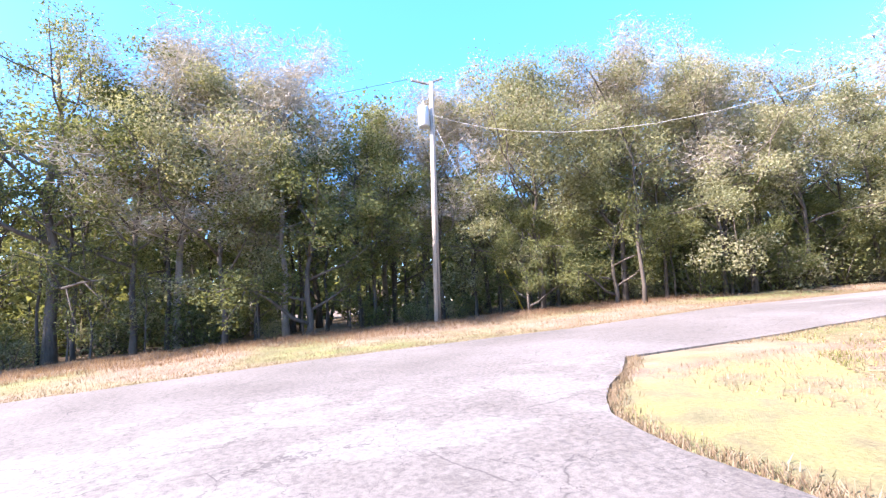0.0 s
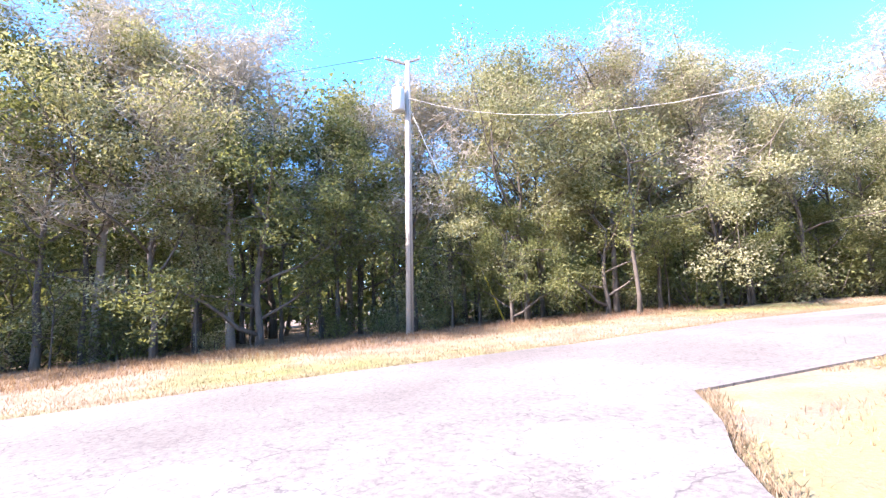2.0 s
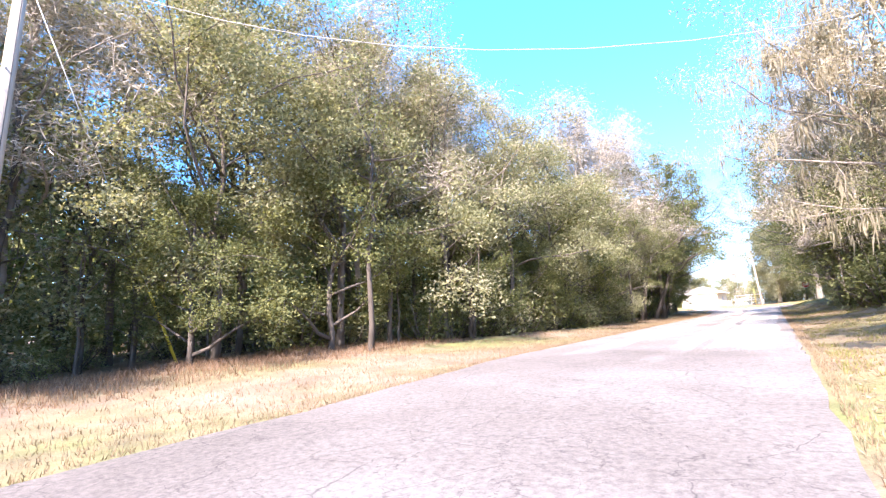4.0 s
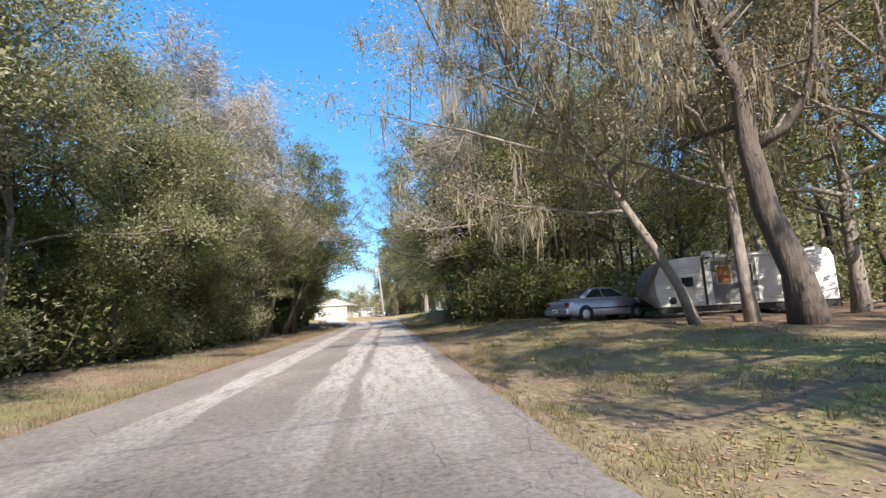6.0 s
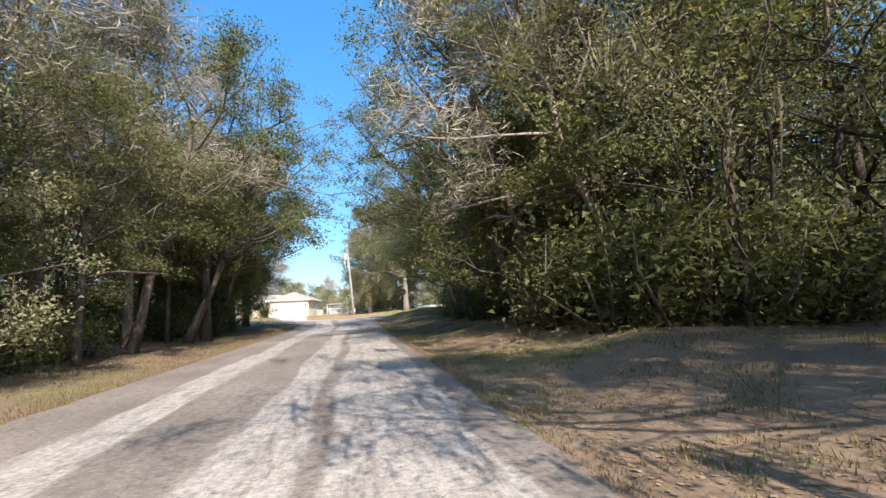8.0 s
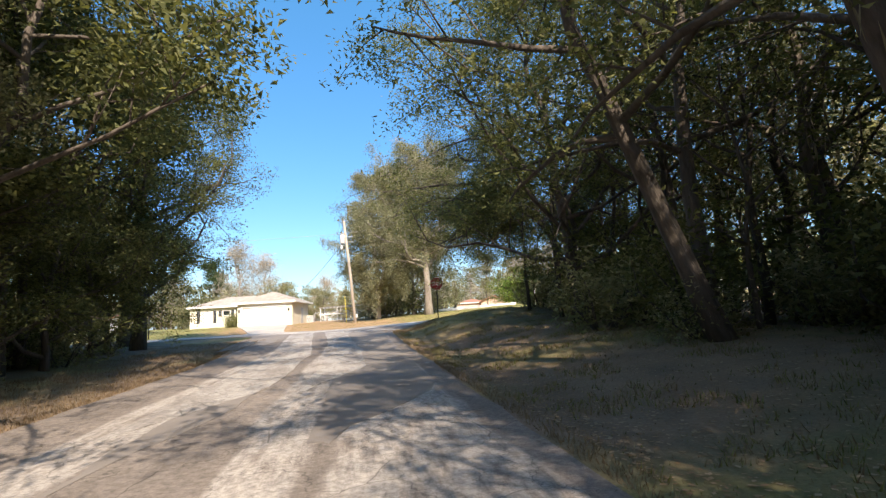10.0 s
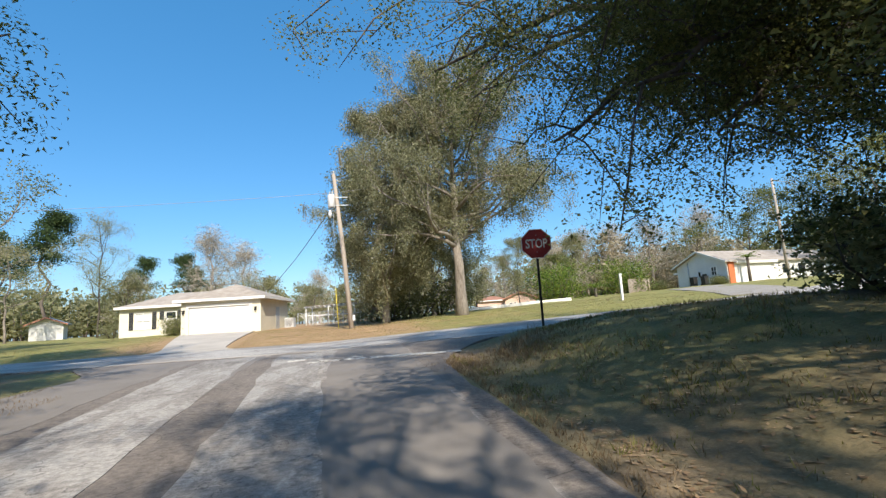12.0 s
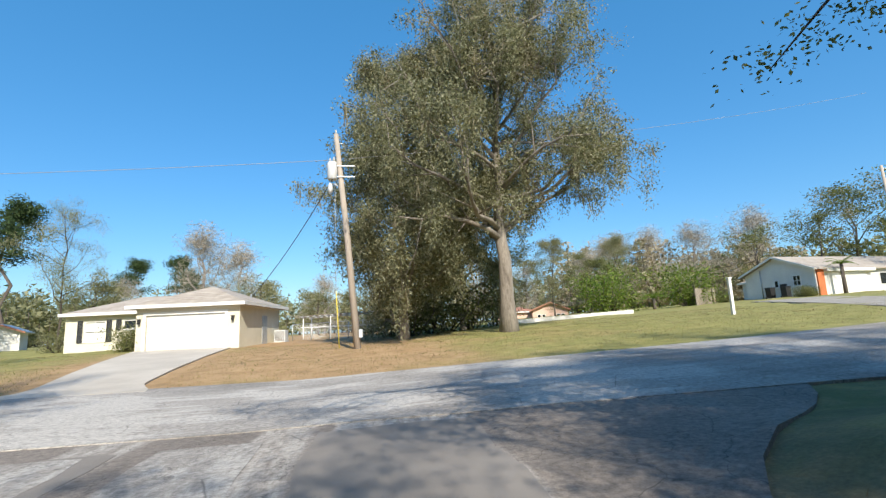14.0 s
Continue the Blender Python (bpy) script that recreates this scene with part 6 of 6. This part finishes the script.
for k in range(26):
    x = -80 + 170 * (k + far.random() * 0.8) / 26
    y = 84 + 16 * far.random() + (0.15 * abs(x))
    place(FAR if far.random() < 0.55 else FAR_BARE, x, y, far.random() * 6.28, 0.75 + 0.35 * far.random(), 0.0, "", "far trees behind the houses")
for x, y, s, p in ((-21.6, 71.0, 1.5, FAR_BARE), (-17.5, 73.0, 1.3, FAR_BARE), (-13.5, 68.0, 0.85, FAR), (-6.0, 69.0, 0.65, FAR), (-1.0, 62.0, 0.6, FAR), (3.0, 60.0, 0.65, FAR), (8.5, 52.0, 0.8, DEEP[1]), (13.0, 56.0, 0.85, FAR_BARE),
                  (18.0, 62.0, 0.8, FAR), (31.0, 64.0, 0.85, FAR_BARE), (38.0, 72.0, 1.1, FAR_BARE), (44.0, 78.0, 1.25, FAR_BARE), (49.0, 76.0, 1.3, FAR_BARE), (54.0, 72.0, 1.3, FAR_BARE), (60.0, 66.0, 1.4, FAR_BARE), (53.0, 58.0, 0.85, DEEP[0]), (57.0, 52.0, 0.95, DEEP[0]), (62.0, 52.0, 1.25, DEEP[0]), (66.0, 46.0, 1.3, DEEP[0]),
                  (57.0, 34.0, 1.35, DEEP[0]), (60.0, 26.0, 1.3, DEEP[0]), (26.5, 52.0, 0.75, OAKS[3]), (22.0, 54.0, 0.8, OAKS[1]), (31.0, 56.0, 0.8, OAKS[1]), (-32.5, 44.0, 0.85, DEEP[1]), (-24.5, 50.0, 0.7, FAR), (-44.0, 42.0, 1.0, DEEP[0]), (-19.5, 16.0, 0.95, MOSSY), (-44.0, 26.0, 1.0, MOSSY), (-31.0, 24.0, 0.9, MOSSY),
                  (-22.0, -2.0, 1.0, DEEP[0]), (-28.0, 3.0, 1.0, DEEP[1]), (-36.0, 8.0, 1.0, DEEP[0]), (-46.0, 12.0, 1.05, DEEP[1]), (-17.0, 0.5, 0.9, DEEP[0])):
    place(p, x, y, x * 1.7 + y, s, 0.0, "", "trees round the houses")
place(EAST_PALE, -27.4, 50.0, 0.6, 0.8, 0.0, "tall grey-olive oak beside the house", "trees round the houses", 1.35)
BUSH = shrub_proto("bush", 23, 1.3, 0.95, "rounded dark green clipped bush by the house", LEAF_OAK, 110, 0.085, "bush", 12, 0.22)
TALL_BUSH = shrub_proto("bush", 24, 3.4, 2.0, "bright green tall bush behind the lawn", LEAF_GREEN, 80, 0.16, "bush", 16, 0.45)
PROTOS += [BUSH, TALL_BUSH]
q = at_house(-6.3, 0.9)
place(BUSH, q.x, q.y, 0.4, 1.4)
q = at_house(-6.9, 1.6)
place(BUSH, q.x, q.y, 2.0, 1.1)
q = at_house(-14.2, 4.9)
place(SHRUB[1], q.x, q.y, 2.0, 0.9, 0.0, "loose green shrub at the house corner")
for x, y, s, k in ((22.9, 43.0, 1.5, 0.0), (30.9, 42.6, 1.45, 3.0)):
    place(TALL_BUSH, x, y, k, s, 0.0, "", "green bushes behind the lawn")
for x, y, s in ((3.2, 30.0, 1.5), (4.6, 31.0, 1.35), (5.8, 32.5, 1.6), (1.9, 32.0, 1.2), (7.5, 33.0, 1.5), (9.5, 34.0, 1.3)):
    place(SHRUB[int(x * 7) % 2], x, y, x * 3, s, 0.0, "", "dark bushes behind the pole")


def palm(x, y, stem, reach, label):
    rng = np.random.default_rng(71)
    p = empty("palm", pose(x, y, ground(x, y)), label, "palm")
    tube("trunk", [(0, 0, -0.2), (0, 0, stem)], [0.18, 0.14], BARK, p, 9)
    for k in range(16):
        a = k * 2.4
        el = 0.35 + 0.9 * rng.random()
        pts, leafs = [], []
        for j in range(9):
            s = j / 8
            r = reach * s * math.cos(el * (1 - 0.5 * s))
            pts.append(Vector((math.cos(a) * r, math.sin(a) * r, stem + reach * (1.13 * s * math.sin(el) - 0.53 * s * s))))
        vs, fs = [], []
        add_tube(vs, fs, pts, [0.02 * (1 - s / 9) + 0.004 for s in range(9)], 4)
        side = Vector((-math.sin(a), math.cos(a), 0))
        for j in range(2, 9):
            for sg in (-1, 1):
                for h in (0.0, 0.5):
                    b = pts[j - 1].lerp(pts[j], h)
                    d = (side * sg + (pts[j] - pts[j - 1]).normalized() * 0.7 - Vector((0, 0, 0.25))).normalized()
                    w = (pts[j] - pts[j - 1]).normalized() * 0.02
                    i = len(vs)
                    vs += [b - w, b + w, b + d * 0.42]
                    fs.append((i, i + 1, i + 2))
        mesh_ob("frond", vs, fs, LEAF_GREEN, p)


palm(26.5, 41.2, 1.0, 1.9, "small fan of arching palm fronds on the lawn")
palm(43.0, 37.6, 2.6, 1.3, "slim palm before the white garage")
for x, y, s in ((39.4, 38.4, 0.8), (40.4, 38.6, 0.75), (36.9, 45.2, 1.1)):
    place(BUSH, x, y, x * 3, s, 0.0, "", "clipped bushes by the white house")


# ---------- grass and fallen leaves ----------
def blades(name, n, seed, where_, size, material, label, flat=False):
    rng = np.random.default_rng(seed)
    pts = []
    while len(pts) < n:
        q = where_(rng)
        if q is not None:
            pts.append((q[0], q[1], turf(*q) + (0.012 if flat else -0.01)))
    c = np.array(pts)
    a = rng.random(n) * 6.283
    side = np.stack([np.cos(a), np.sin(a), 0 * a], 1)
    ln = size * (0.4 + 0.9 * rng.random((n, 1)))
    if flat:
        up = rng.normal(size=(n, 3)) * (1, 1, 0.08)
        up /= np.linalg.norm(up, axis=1, keepdims=True)
        other = np.cross(up, (0.05, 0.03, 1.0))
        v = np.stack([c, c + up * ln * 0.5 + other * ln * 0.35, c + up * ln, c + up * ln * 0.5 - other * ln * 0.35], 1)
    else:
        up = np.concatenate([rng.normal(size=(n, 2)) * 0.4, np.ones((n, 1))], 1)
        w = 0.004 + 0.006 * rng.random((n, 1))
        v = np.stack([c - side * w, c + side * w, c + up * ln], 1)
    ob = shards(name, v.reshape(-1, 3), 4 if flat else 3, material)
    return tagged(ob, label, "grass" if not flat else "leaves", "", "stuff")


def west_verge(rng):
    y = -92 + 92 * rng.random()
    lo, hi = lane(y) - 3.3, -11.5 if y < -58 else -8.0
    return lo + (hi - lo) * rng.random() ** 1.6, y


def east_verge(rng):
    y = -69.4 + 71.4 * rng.random()
    return (2.5 if y > -66 else 4.2 + max(0.0, -67 - y) * 1.2) + 6.0 * rng.random() ** 1.3, y


def lawn(rng):
    x, y = -26 + 50 * rng.random(), 13.8 + 17 * rng.random()
    s = (y - 12.9) / 17.6
    if -8.2 - 4.9 * s < x < -4.8 - 2.0 * s:
        return None
    return x, y


blades("dry_grass", 84000, 81, west_verge, 0.085, GRASS_DRY, "short dry tan grass along the road")
blades("mixed_grass", 22000, 82, east_verge, 0.035, GRASS_DRY, "short straw-coloured grass of the yard")
blades("mixed_grass", 12000, 85, east_verge, 0.035, GRASS_GREEN, "short yellow-green grass of the yard")
blades("lawn_grass", 24000, 83, lawn, 0.07, GRASS_GREEN, "mown green winter lawn grass")
blades("lawn_grass", 20000, 86, lawn, 0.07, GRASS_DRY, "dry straw-coloured grass in the lawn")


def east_tufts(rng):
    """Clumps of longer grass, thick in some patches and missing in others."""
    x, y = east_verge(rng)
    return (x, y) if noise.noise((x * 0.9, y * 0.9, 3.0)) + 0.6 * noise.noise((x * 3.1, y * 3.1, 7.0)) > 0.12 else None


blades("mixed_grass", 34000, 90, east_tufts, 0.085, GRASS_GREEN, "uneven tufts of yellow-green grass in the yard")
blades("mixed_grass", 22000, 91, east_tufts, 0.095, GRASS_DRY, "uneven tufts of straw-coloured grass in the yard")
blades("fallen_leaves", 46000, 84, east_verge, 0.06, LITTER, "brown fallen leaves on the grass", True)


def wood_edge(rng):
    y = -98 + 44 * rng.random()
    return lane(y) - 7.4 - 4.2 * rng.random() ** 0.8, y


blades("broom_grass", 34000, 87, wood_edge, 0.20, GRASS_RED, "tall reddish broom grass before the trees")


def road_edge(rng):
    y = -66.5 + 68 * rng.random()
    side = -1 if rng.random() < 0.5 else 1
    flare = 1.2 * sstep(-14.0, 4.0, y) if side < 0 else 2.0 * sstep(-1.0, 5.5, y) ** 2
    return lane(y) + side * (3.12 + flare + 0.16 * abs(rng.normal())), y


def side_road_edge(rng):
    x = 2.2 + 9.0 * rng.random()
    f = 4.0 * (1 - sstep(1.6, 6.5, x)) ** 1.5
    return x, -71.36 + f * 0.7 + 0.14 * abs(rng.normal())


blades("edge_grass", 24000, 88, road_edge, 0.075, GRASS_DRY, "ragged dry grass creeping over the road's edge")
blades("edge_grass", 5000, 89, side_road_edge, 0.075, GRASS_DRY, "ragged dry grass at the side road's edge")


def corner_lawn(rng):
    return 3.4 + 12 * rng.random(), -69.6 + 7.5 * rng.random()


blades("corner_grass", 16000, 90, corner_lawn, 0.07, GRASS_DRY, "dry grass on the corner between the roads")


def corner_tuft(rng):
    return 3.3 + rng.normal() * 0.7, 0.4 + rng.normal() * 0.7


def tall_tuft(rng):
    return 3.9 + rng.normal() * 0.22, 1.3 + rng.normal() * 0.2


blades("grass_tuft", 4000, 85, corner_tuft, 0.08, GRASS_DRY, "straw grass at the road corner")
blades("grass_tuft", 130, 86, tall_tuft, 0.27, GRASS_DRY, "tall tuft of dry grass beside the sign")
for proto in PROTOS:
    forget(proto)
